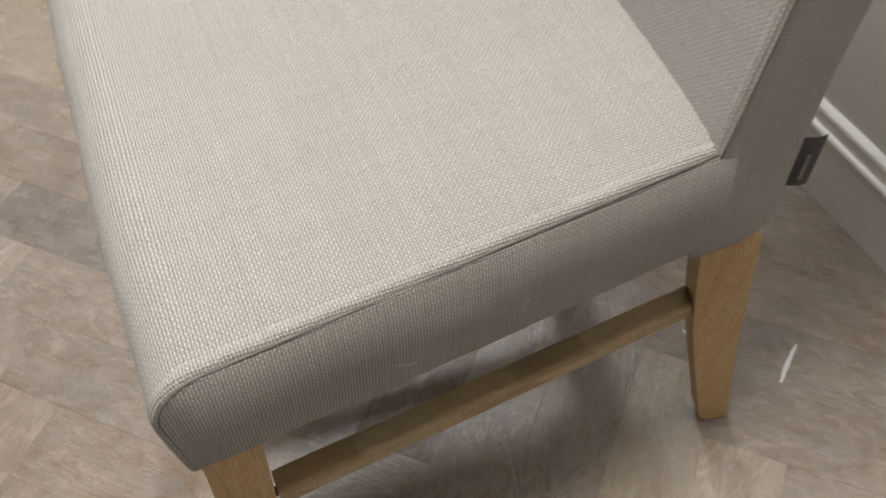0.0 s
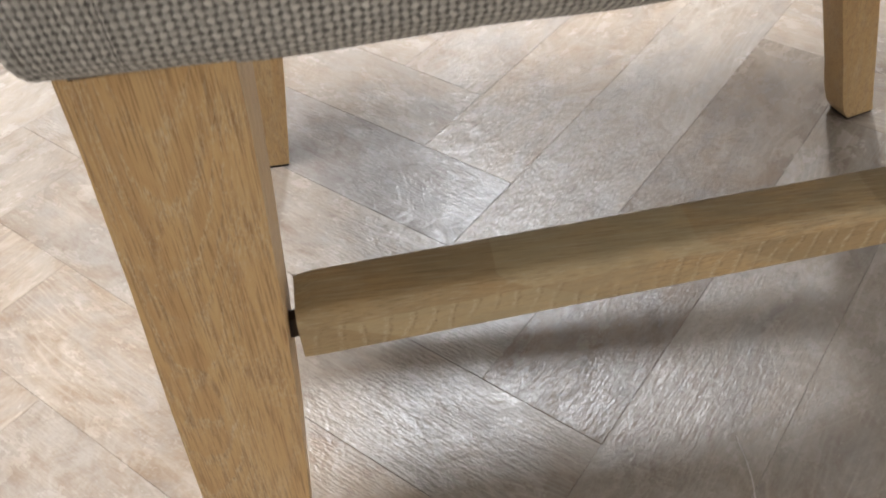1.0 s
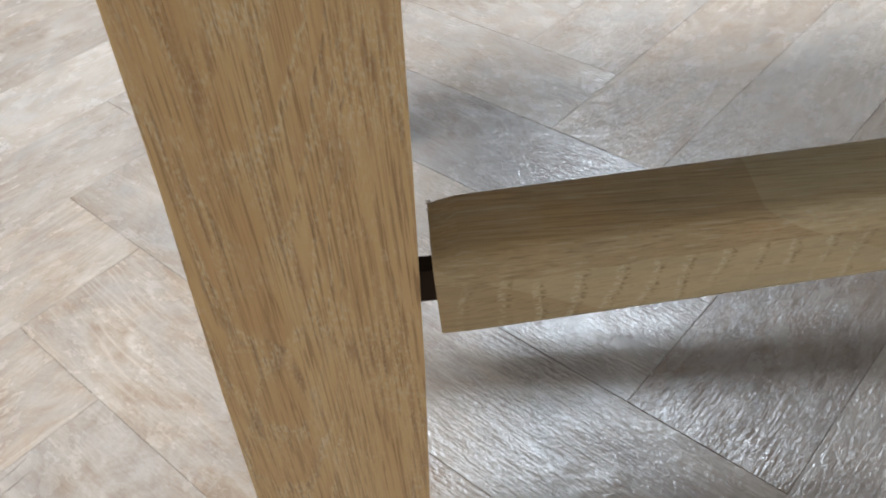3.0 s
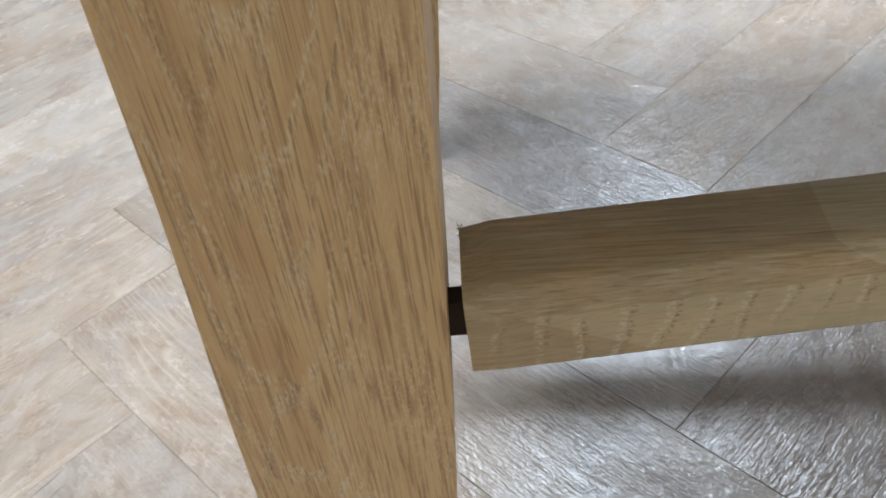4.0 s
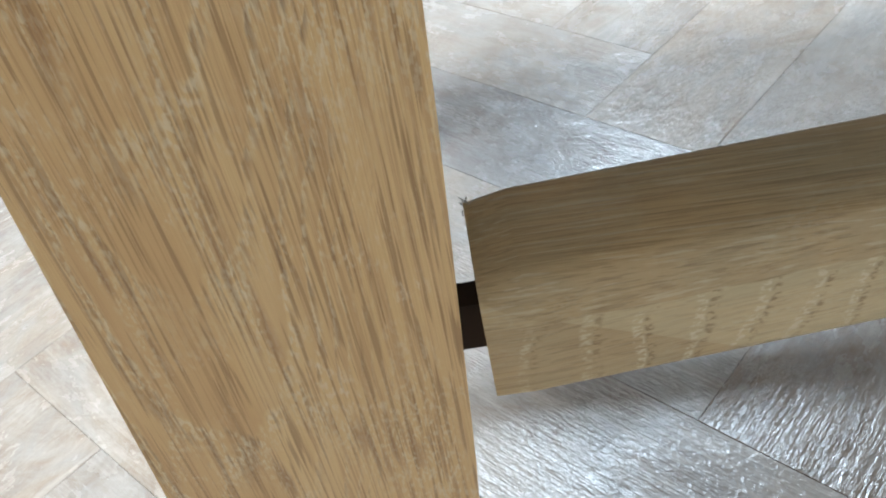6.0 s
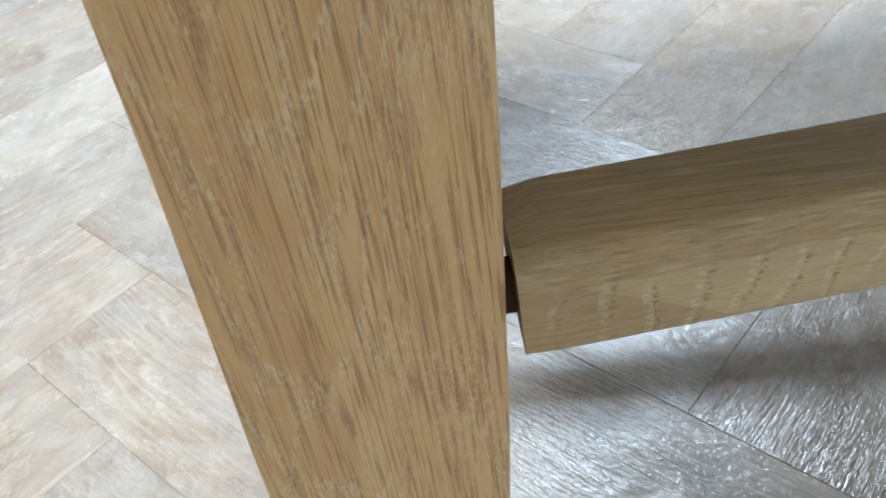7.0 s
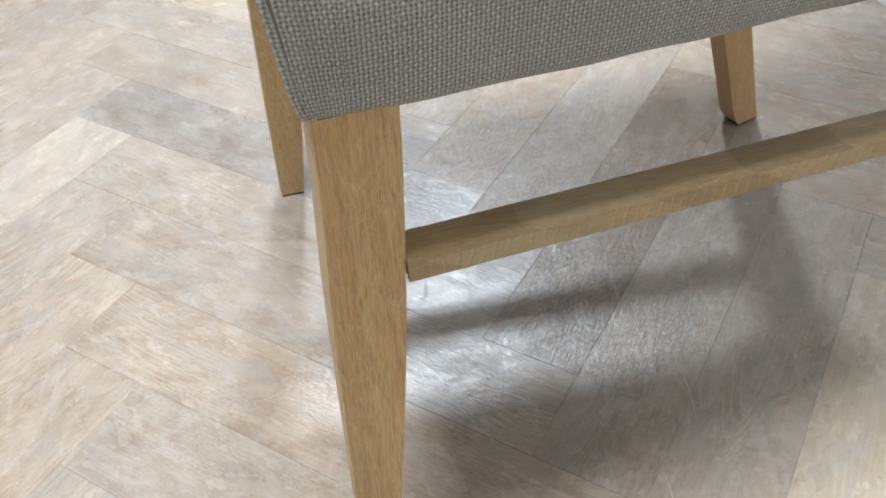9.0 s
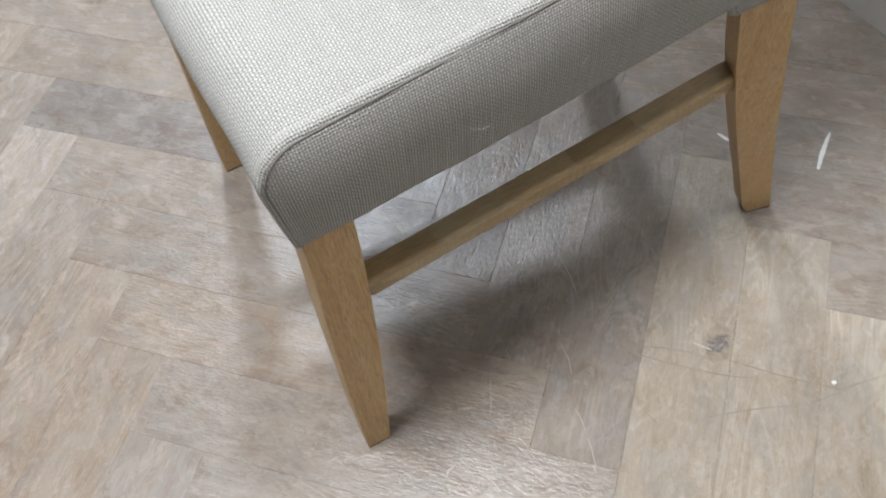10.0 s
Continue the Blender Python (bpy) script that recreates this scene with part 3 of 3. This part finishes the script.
def cover_point(k, y):
    """The cover's surface over point k of the profile, y from the middle line."""
    x, z = PROFILE[k]
    d = flank(x) - abs(y)
    n = normal_at(k)
    drop = EDGE_R - math.sqrt(max(0, EDGE_R ** 2 - (EDGE_R - d) ** 2)) if d < EDGE_R else 0.0
    crown = 0.011 * (1 - (1 - min(1, d / 0.17)) ** 2) * min(1, max(0, z - SEAT_B) / 0.06)
    welt = 0.0007 * math.exp(-((d - 0.0042) / 0.0022) ** 2) - 0.0006 * math.exp(-((d - STITCH_D) / 0.0012) ** 2)
    lumps = 0.0014 * noise.noise(Vector((x * 14, y * 14, z * 14))) * min(1, d / 0.02)
    p = Vector((x, MID + y, z)) + n * (crown * (0.2 + 0.8 * max(0, n.z)) + welt + lumps - drop)
    # the lower corner is pulled round under the seat
    tuck = max(0, 1 - d / 0.014) ** 2 * max(0, 1 - k / 3)
    return p + Vector((0.002 * tuck, 0, 0.0035 * tuck))


STITCH_D = 0.0085


def seat_cover():
    grid, uvs = [], []
    for k, (x, z) in enumerate(PROFILE):
        half = flank(x)
        cross = [-half + e for e in EDGE] + [0.0] + [half - e for e in EDGE[::-1]]
        grid.append([cover_point(k, y) for y in cross])
        uvs.append([(ARC[k], math.copysign(half + 0.0024 - edge_arc(half - abs(y)), y)) for y in cross])
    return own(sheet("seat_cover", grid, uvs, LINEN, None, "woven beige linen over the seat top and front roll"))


def topstitch(sign):
    """A row of short stitches in the groove beside the seam."""
    line = [cover_point(k, sign * (flank(x) - STITCH_D)) + normal_at(k) * 0.00012 for k, (x, z) in enumerate(PROFILE) if 8 < k and x < 0.37]
    bm = bmesh.new()
    for p, q in zip(line, line[1:]):
        count = max(1, round((q - p).length / 0.0042))
        for n in range(count):
            a, b = p.lerp(q, (n + 0.12) / count), p.lerp(q, (n + 0.80) / count)
            side = (b - a).cross(Vector((0, 0, 1))).normalized() * 0.00036 if abs((b - a).normalized().z) < 0.99 else Vector((0, 0.00036, 0))
            up = side.cross(b - a).normalized() * 0.00030
            ends = [[bm.verts.new(c + o) for o in (side, up, -side, -up)] for c in (a, b)]
            for m in range(4):
                bm.faces.new((ends[0][m], ends[0][(m + 1) % 4], ends[1][(m + 1) % 4], ends[1][m]))
            bm.faces.new(ends[0])
            bm.faces.new(ends[1])
    return own(part("topstitch", bm, WELT, label="row of short beige stitches beside the seam"))


def seat_bottom(x):
    return SEAT_B - 0.0025 * min(1, x / 0.06) + 0.0016 * noise.noise(Vector((x * 22, 3, 1))) - 0.0025 * math.sin(min(1, x / 0.4) * math.pi)


def side_line(x):
    """Height of the seam over the side panel."""
    if x < FRONT_X + ROLL:
        c = FRONT_X + ROLL - x
        return seat_top(ROLL) - ROLL + math.sqrt(max(0, ROLL * ROLL - c * c))
    return seat_top(x)


def side_panel(sign):
    xs = [FRONT_X + 0.0002 + 0.036 * (k / 18) ** 1.6 for k in range(18)] + [0.0425 + (0.392 - 0.0425) * k / 42 for k in range(43)]
    grid, uvs = [], []
    for x in xs:
        zt, zb = side_line(x) - 0.0038, seat_bottom(x)
        row, uv = [], []
        for j in range(25):
            f = j / 24
            z = zt + (zb - zt) * f
            lip = max(0, (f - 0.90) / 0.10)
            belly = 0.0080 * math.sin(math.pi * min(1, f ** 0.8)) * min(1, (x - FRONT_X) / 0.03)
            y = flank(x) + belly - 0.007 * lip ** 2 + 0.0011 * noise.noise(Vector((x * 16, z * 16, 5)))
            xx = x + (0.0090 * f ** 1.3 if x < 0.03 else 0) * (1 - (x - FRONT_X) / 0.036 if x < 0.0425 else 0)
            xx += 0.005 * max(0, (f - 0.82) / 0.18) ** 2 * max(0, 1 - (x - FRONT_X) / 0.014)
            row.append((xx, MID + sign * y, z))
            uv.append((x, z))
        # turned under the seat
        row.append((x + 0.0108 * max(0, 1 - (x - FRONT_X) / 0.036), MID + sign * (flank(x) - 0.03), zb + 0.0015))
        uv.append((x, zb - 0.02))
        grid.append(row)
        uvs.append(uv)
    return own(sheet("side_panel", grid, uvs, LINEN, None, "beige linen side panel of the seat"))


def seam_path(sign):
    pts = []
    for k, (x, z) in list(enumerate(PROFILE))[1:]:
        n = normal_at(k)
        pts.append(Vector((x, MID + sign * (flank(x) - 0.0002), z)) - n * 0.0039)
    return [p for p in pts if p.x < 0.385]


seat_cover()
for sign in (-1, 1):
    side_panel(sign)
    topstitch(sign)
    own(part("seat_seam", tube(seam_path(sign), 0.00095), SEAM, label="recessed dark seam round the side panel", smooth=True))
own(part("seat_lining", loft([[(0.018, MID - 0.222, 0.3655), (0.43, MID - 0.19, 0.3655), (0.43, MID + 0.19, 0.3655), (0.018, MID + 0.222, 0.3655)], [(0.018, MID - 0.222, 0.372), (0.43, MID - 0.19, 0.372), (0.43, MID + 0.19, 0.372), (0.018, MID + 0.222, 0.372)]]), LINING, label="black cloth lining under the seat"))

# backrest: leans back, with its own side panels and seams
BACK_TOP = 1.0


def back_front(z, y):
    lean = 0.364 + 0.02 * max(0, (0.40 - z)) / 0.04 + 0.14 * max(0, z - 0.40) + 0.10 * max(0, z - 0.6) ** 2
    return lean + 0.020 * (1 - (y / 0.2) ** 2)


def back_rear(z):
    return 0.4610 + 0.006 * ((0.46 - z) / 0.09) ** 2 if z < 0.46 else 0.4610 + 0.9 * (z - 0.46) ** 2 * (1 if z < 0.56 else 0) + (0 if z < 0.56 else 0.009 + 0.16 * (z - 0.56))


def back_half(z):
    return 0.2285 - 0.075 * (0.375 + 0.1 * max(0, z - 0.48)) + 0.0014


def backrest():
    zs = [0.362 + (BACK_TOP - 0.362) * (k / 60) for k in range(61)]
    # front cover
    grid, uvs = [], []
    for z in zs:
        h = back_half(z)
        row, uv = [], []
        for y in [-h + e for e in EDGE[:-1]] + [0.0] + [h - e for e in EDGE[:-1][::-1]]:
            d = h - abs(y)
            drop = 0.006 - math.sqrt(max(0, 0.006 ** 2 - (0.006 - d) ** 2)) if d < 0.006 else 0
            welt = 0.0008 * math.exp(-((d - 0.0040) / 0.0020) ** 2) - 0.0006 * math.exp(-((d - 0.0085) / 0.0012) ** 2)
            x = back_front(z, y) + drop - welt - 0.006 * min(1, d / 0.08)
            row.append((x, MID + y, z))
            uv.append((z, y))
        grid.append(row)
        uvs.append(uv)
    own(sheet("back_cover", grid, uvs, LINEN, None, "woven beige linen over the front of the backrest"))
    grid, uvs = [], []
    for z in zs:
        h = flank(back_rear(z)) - 0.0035
        ys = [-h + 2 * h * k / 20 for k in range(21)]
        grid.append([(back_rear(z) - 0.0035 - 0.022 * max(0, 1 - (z - 0.3605) / 0.022) ** 2, MID + y, z) for y in ys])
        uvs.append([(z, y) for y in ys])
    own(sheet("back_panel", grid, uvs, LINEN, None, "plain linen rear of the backrest"))
    for sign in (-1, 1):
        grid, uvs = [], []
        for k, z in enumerate([0.3605] + zs):
            h = back_half(z)
            a, b = back_front(z, h) + 0.0055, back_rear(z)
            tuck = 0.004 if k == 0 else 0.0
            curl = 0.022 * max(0, 1 - (z - 0.3605) / 0.022) ** 2
            row, uv = [], []
            for j in range(13):
                f = j / 12
                x = a + (b - a - curl * f) * f
                y = flank(x) + 0.0018 + 0.0028 * math.sin(math.pi * f) - 0.006 * max(0, (f - 0.85) / 0.15) ** 2 - tuck + 0.0012 * noise.noise(Vector((x * 18, z * 18, 9)))
                row.append((x, MID + sign * y, z))
                uv.append((x, z))
            grid.append(row)
            uvs.append(uv)
        own(sheet("back_side", grid, uvs, LINEN, None, "linen side panel of the backrest"))
        line = [(back_front(z, back_half(z)) + 0.0055, MID + sign * (back_half(z) - 0.0002), z) for z in zs if z > 0.468]
        own(part("back_seam", tube(line, 0.00085), SEAM, label="recessed dark seam along the backrest edge", smooth=True))
    h = back_half(BACK_TOP)
    own(part("back_top", box(back_front(BACK_TOP, 0) - 0.014, back_rear(BACK_TOP), MID - h, MID + h, BACK_TOP - 0.006, BACK_TOP + 0.012, 0.006), LINEN, label="rounded top edge of the backrest"))
    own(part("back_lining", box(0.405, 0.458, MID - 0.19, MID + 0.19, 0.3612, 0.3655), LINING))


backrest()

# woven label sewn into the rear seam
tag_y = MID - flank(0.458) + 0.0025
bm = bmesh.new()
cols = []
for k in range(7):
    f = k / 6
    off = 0.0025 * math.sin(f * 2.6)
    cols.append([bm.verts.new((0.4585 + 0.022 * f, tag_y - off, 0.448 - 0.004 * f)), bm.verts.new((0.4585 + 0.022 * f, tag_y - off, 0.401 - 0.006 * f)),
                 bm.verts.new((0.4585 + 0.022 * f, tag_y - off + 0.0009, 0.401 - 0.006 * f)), bm.verts.new((0.4585 + 0.022 * f, tag_y - off + 0.0009, 0.448 - 0.004 * f))])
for a, b in zip(cols, cols[1:]):
    for k in range(4):
        bm.faces.new((a[k], a[(k + 1) % 4], b[(k + 1) % 4], b[k]))
bm.faces.new(cols[0])
bm.faces.new(cols[-1])
label = own(part("fabric_label", bm, TAG, label="small charcoal cloth label in the rear seam"))
mark = part("label_print", box(0.4665, 0.4705, tag_y - 0.0030, tag_y - 0.0024, 0.405, 0.430, 0.0002), TAG_MARK)
mark.parent = label

# ---- the floor: herringbone boards, 0.0885 m wide ----
WID, LEN, GAP = 0.0885, 0.0885 * 5.6, 0.00012
U0, V0 = 0.312, 0.110
floor = thing("floor", (0, 0, 0), "herringbone floor of worn limed oak boards", "floor", kind="structure")
tagged(part("bedding", box(X0, X1, Y0, Y1, -0.05, -0.0035), GROUT, floor), "dark bedding that shows in the joints")


def board_mesh(name, mat, length):
    """One board with eased edges, centred, its grain along x."""
    bm = bmesh.new()
    l, w, e = length / 2 - GAP / 2, WID / 2 - GAP / 2, 0.00028
    low = [bm.verts.new((sx * l, sy * w, -0.0030)) for sx, sy in ((-1, -1), (1, -1), (1, 1), (-1, 1))]
    rim = [bm.verts.new((sx * l, sy * w, -0.00025)) for sx, sy in ((-1, -1), (1, -1), (1, 1), (-1, 1))]
    top = [bm.verts.new((sx * (l - e), sy * (w - e), 0.0)) for sx, sy in ((-1, -1), (1, -1), (1, 1), (-1, 1))]
    for a, b in ((low, rim), (rim, top)):
        for k in range(4):
            bm.faces.new((a[k], a[(k + 1) % 4], b[(k + 1) % 4], b[k]))
    bm.faces.new(top)
    return mesh_of(name, bm, mat)


BOARDS = {key: board_mesh("board_" + key, mat, LEN) for key, mat in BOARD.items()}
# boards whose tone stands out: (row, run) -> finish; run h along the joint, v across it
KNOWN = {("v", 0, 0): "dark", ("v", -1, 0): "grey", ("v", 1, 0): "grey", ("h", -3, 0): "grey", ("h", -4, 0): "pale", ("h", -5, 0): "pale", ("h", -6, 0): "pale", ("h", 0, -1): "blush",
         ("h", 0, 0): "grey", ("h", -1, 0): "brown", ("h", -2, 0): "grey", ("v", -2, 0): "grey", ("v", -3, 0): "warm", ("v", -4, 0): "grey", ("v", -5, 0): "grey", ("h", -3, -1): "warm", ("h", -4, -1): "grey", ("h", 1, 0): "warm", ("h", 1, -1): "grey", ("h", -1, -1): "grey",
         ("h", -2, -1): "warm", ("v", -2, 1): "warm", ("v", -3, 1): "warm", ("v", -4, 1): "grey"}
dice = random.Random(7)
near, far = [], {"h": [], "v": []}
for m in range(-12, 13):
    for k in range(-90, 91):
        for run in "hv":
            i0, j0 = k + 5.6 * m, k - 5.6 * m
            u, v = (i0 + 2.8, j0 - 0.5) if run == "h" else (i0 + 0.5, j0 + 2.8)
            u, v = U0 + u * WID, V0 + v * WID
            x, y = (u - v) * math.sqrt(0.5), (u + v) * math.sqrt(0.5)
            tone = dice.choices(("warm", "grey", "pale"), (6, 5, 1))[0]
            tone = KNOWN.get((run, k, m), tone)
            if not (X0 - 0.2 < x < X1 + 0.2 and Y0 - 0.2 < y < Y1 + 0.2):
                continue
            if -1.15 < x < 1.05 and -0.95 < y < 1.6:
                near.append((x, y, run, tone))
            else:
                far[run].append((u, v, tone))
for x, y, run, tone in near:
    ob = new("board", BOARDS[tone])
    ob.parent = floor
    ob.location = (x, y, dice.uniform(-0.00012, 0.0))
    ob.rotation_euler = (0, 0, radians(45 if run == "h" else 135))

# the boards beyond, joined, by the way they run
for run, turn in (("h", 45), ("v", 135)):
    verts, faces, slots = [], [], []
    keys = list(BOARD)
    c, s = math.cos(radians(turn)), math.sin(radians(turn))
    for u, v, tone in far[run]:
        x, y = (u - v) * math.sqrt(0.5), (u + v) * math.sqrt(0.5)
        a, b = x * c + y * s, -x * s + y * c
        n = len(verts)
        l, w = LEN / 2 - 0.0007, WID / 2 - 0.0007
        verts += [(a - l, b - w, -0.0002), (a + l, b - w, -0.0002), (a + l, b + w, -0.0002), (a - l, b + w, -0.0002),
                  (a - l - 0.0006, b - w - 0.0006, -0.003), (a + l + 0.0006, b - w - 0.0006, -0.003), (a + l + 0.0006, b + w + 0.0006, -0.003), (a - l - 0.0006, b + w + 0.0006, -0.003)]
        faces += [(n, n + 1, n + 2, n + 3)] + [(n + 4 + e, n + 4 + (e + 1) % 4, n + (e + 1) % 4, n + e) for e in range(4)]
        slots += [keys.index(tone)] * 5
    data = bpy.data.meshes.new("far_boards")
    data.from_pydata(verts, [], faces)
    for key in keys:
        data.materials.append(BOARD[key])
    data.polygons.foreach_set("material_index", slots)
    ob = new("far_boards", data)
    ob.parent = floor
    ob.rotation_euler = (0, 0, radians(turn))
    tagged(ob, kind="stuff")


# ---- marks and litter on the floor ----
def ribbon(points, widths, z=0.0003, thick=0.00025):
    """A thin flat streak through the points, tapering as given."""
    bm = bmesh.new()
    rows = []
    n = len(points)
    for k, (x, y) in enumerate(points):
        a, b = points[max(k - 1, 0)], points[min(k + 1, n - 1)]
        d = Vector((b[0] - a[0], b[1] - a[1])).normalized()
        w = widths[k] / 2
        rows.append([bm.verts.new((x - d.y * w, y + d.x * w, z)), bm.verts.new((x + d.y * w, y - d.x * w, z)), bm.verts.new((x + d.y * w, y - d.x * w, z - thick)), bm.verts.new((x - d.y * w, y + d.x * w, z - thick))])
    for a, b in zip(rows, rows[1:]):
        for k in range(4):
            bm.faces.new((a[k], a[(k + 1) % 4], b[(k + 1) % 4], b[k]))
    bm.faces.new(rows[0])
    bm.faces.new(rows[-1])
    return bm


def streak(start, end, width, bow=0.0, steps=14, ragged=0.25, wander=0.0, rng=random.Random(3)):
    """Points and widths of a slightly bowed, ragged streak."""
    (ax, ay), (bx, by) = start, end
    pts, ws = [], []
    for k in range(steps + 1):
        f = k / steps
        side = bow * math.sin(math.pi * f) + rng.uniform(-1, 1) * width * ragged * 0.4 + wander * noise.noise(Vector((ax * 90, ay * 90, f * 5)))
        dx, dy = bx - ax, by - ay
        l = math.hypot(dx, dy)
        pts.append((ax + dx * f - dy / l * side, ay + dy * f + dx / l * side))
        ws.append(width * (0.25 + 0.75 * math.sin(math.pi * min(0.97, 0.12 + 0.85 * f))) * rng.uniform(1 - ragged, 1 + ragged))
    return pts, ws


smear = part("paint_smear", ribbon(*streak((0.611, 0.045), (0.6605, 0.0805), 0.0055, 0.001, 18, 0.15)), CHALK)
tagged(smear, "short white paint smear dried on the floorboards", "paint smear")
crumb = part("paint_fleck", ribbon(*streak((0.548, 0.150), (0.553, 0.131), 0.004, 0.0005, 8)), CHALK)
tagged(crumb, "small white paint fleck behind the chair leg", "paint fleck")
dot = part("paint_fleck", ribbon(*streak((0.4395, -0.1705), (0.4445, -0.1715), 0.0045, 0.0, 6)), CHALK)
tagged(dot, "tiny white paint dot on a pale floorboard", "paint fleck")
# pale scratches; the sixth line is a glint by the knot, painted pale
PALE_LINES = [((0.2044, -0.064), (0.1994, -0.0911), 0.0009, 0.001), ((0.1979, -0.0964), (0.1862, -0.1288), 0.0013, 0.001), ((0.1862, -0.1222), (0.1855, -0.1305), 0.0019, 0.0), ((0.2884, 0.1023), (0.2763, 0.0399), 0.0010, 0.003),
              ((0.1458, 0.006), (0.1267, -0.027), 0.0010, 0.0006), ((0.3502, -0.0643), (0.3613, -0.0808), 0.0022, 0.0), ((0.231, 0.005), (0.222, -0.030), 0.0007, 0.002), ((0.0569, -0.0615), (0.0696, -0.0556), 0.0018, 0.002),
              ((0.0789, -0.0676), (0.0954, -0.0997), 0.0016, 0.005), ((-0.0192, 0.0004), (0.0112, -0.0152), 0.0008, 0.006)]
DARK_LINES = [((0.3019, -0.0402), (0.343, -0.0738), 0.0013, 0.001), ((0.3671, -0.0964), (0.4436, -0.1809), 0.0012, -0.002), ((0.4436, -0.1809), (0.4899, -0.1903), 0.0012, 0.001), ((0.2913, -0.0431), (0.3768, -0.1279), 0.0011, -0.004),
              ((0.2975, -0.1338), (0.4035, -0.1763), 0.0010, 0.003), ((0.4035, -0.1763), (0.4419, -0.182), 0.0010, 0.0), ((0.2613, -0.0973), (0.2667, -0.122), 0.0010, 0.0), ((-0.1761, 0.1759), (-0.2514, 0.0993), 0.0018, 0.003), ((-0.171, 0.168), (-0.221, 0.120), 0.0014, 0.002)]
for name, mat, lines, look_of in (("pale_scratch", PALE_FIBRE, PALE_LINES, "pale hairline, scratch and painted glint alike, in the floorboards"), ("dark_scratch", INK, DARK_LINES, "dark hairline scratch in the floorboards")):
    for a, b, w, bow in lines:
        ob = part(name, ribbon(*streak(a, b, w, bow, 26, 0.45, 0.0006)), mat, floor)
        tagged(ob, look_of)

# a dark, split knot in the pale board, its edge fading into the wood
KNOT_AT = (0.371, -0.078)
bm = bmesh.new()
rim = []
for k in range(28):
    a = 2 * math.pi * k / 28
    r = 1 + 0.25 * noise.noise(Vector((math.cos(a) * 1.7, math.sin(a) * 1.7, 4)))
    along, wide = 0.024 * r * math.cos(a), 0.014 * r * math.sin(a)
    rim.append(bm.verts.new((0.707 * (along - wide), 0.707 * (along + wide), 0.0)))
bm.faces.new(rim)
KNOT = Mat("knot_wood", 0.5)
place = KNOT.scaled(KNOT.coords(), (1 / 0.017, 1 / 0.010, 1), (0, 0, -0.785))
size = KNOT.node("ShaderNodeVectorMath", op="LENGTH")
KNOT.put(size.inputs[0], place)
grit = KNOT.noise(KNOT.scaled(KNOT.coords(), (150, 260, 1)), 1, 5, 0.7, 1.2)
heart = KNOT.ramp(grit, (0.36, (0.070, 0.060, 0.056)), (0.50, (0.13, 0.112, 0.10)), (0.62, (0.25, 0.23, 0.21)))
fade = KNOT.math("ADD", size.outputs["Value"], KNOT.math("MULTIPLY_ADD", grit, 2.4, -1.2))
surround = KNOT.ramp(KNOT.noise(KNOT.coords(), 90, 4), (0.35, (0.19, 0.150, 0.112)), (0.65, (0.262, 0.222, 0.178)))
KNOT.colour(KNOT.mix(KNOT.ramp(fade, (0.55, 0.0), (1.35, 1.0)), heart, surround))
knot = part("knot", bm, KNOT.m, floor)
knot.location = (*KNOT_AT, 0.00022)
tagged(knot, "dark split knot in a pale floorboard")

# loose fibres caught on the joint and on the leg edge
fluff = thing("lint", (0.0525, 0.030, 0.2685), "tuft of grey lint caught on the stretcher end", "lint")
for k in range(7):
    rng = random.Random(40 + k)
    pts = []
    for n in range(9):
        f = n / 8
        pts.append((0.0520 + 0.0035 * f * rng.uniform(0.5, 1.1) + 0.0004 * rng.uniform(-1, 1), 0.0302 - 0.004 * f * rng.uniform(0.2, 1.0), 0.2673 + 0.0012 * math.sin(f * 5 + k) + 0.0006 * rng.uniform(-1, 1)))
    under(fluff, part("strand", tube(pts, 0.00006, 4), FIBRE))
hairs = thing("fibre", (0.0545, 0.003, 0.335), "single pale fibre sticking out from the leg edge", "fibre")
under(hairs, part("strand", tube([(0.0535 + 0.0032 * f, 0.004 + 0.001 * f, 0.3335 - 0.0022 * math.sin(f * 2.2)) for f in [n / 8 for n in range(9)]], 0.00007, 4), FIBRE))


def curl(at, run, bow, label):
    """A short bowed fibre lying on the linen side of the seat."""
    t = thing("linen_fibre", at, label, "fibre", "fibres on the seat")
    pts = []
    for n in range(11):
        f = n / 10
        x = at[0] + run[0] * (f - 0.5)
        z = at[2] + run[1] * (f - 0.5) + bow * math.sin(math.pi * f)
        pts.append((x, at[1] + 0.075 * (x - at[0]), z))
    under(t, part("strand", tube(pts, 0.00019, 5), STRAND, smooth=True))


curl((0.150, -0.0038, 0.4035), (0.015, -0.0075), -0.0022, "pale curved fibre clinging to the linen seat side")
curl((0.236, 0.0030, 0.4115), (0.005, 0.004), 0.0012, "tiny pale fibre curl on the linen seat side")
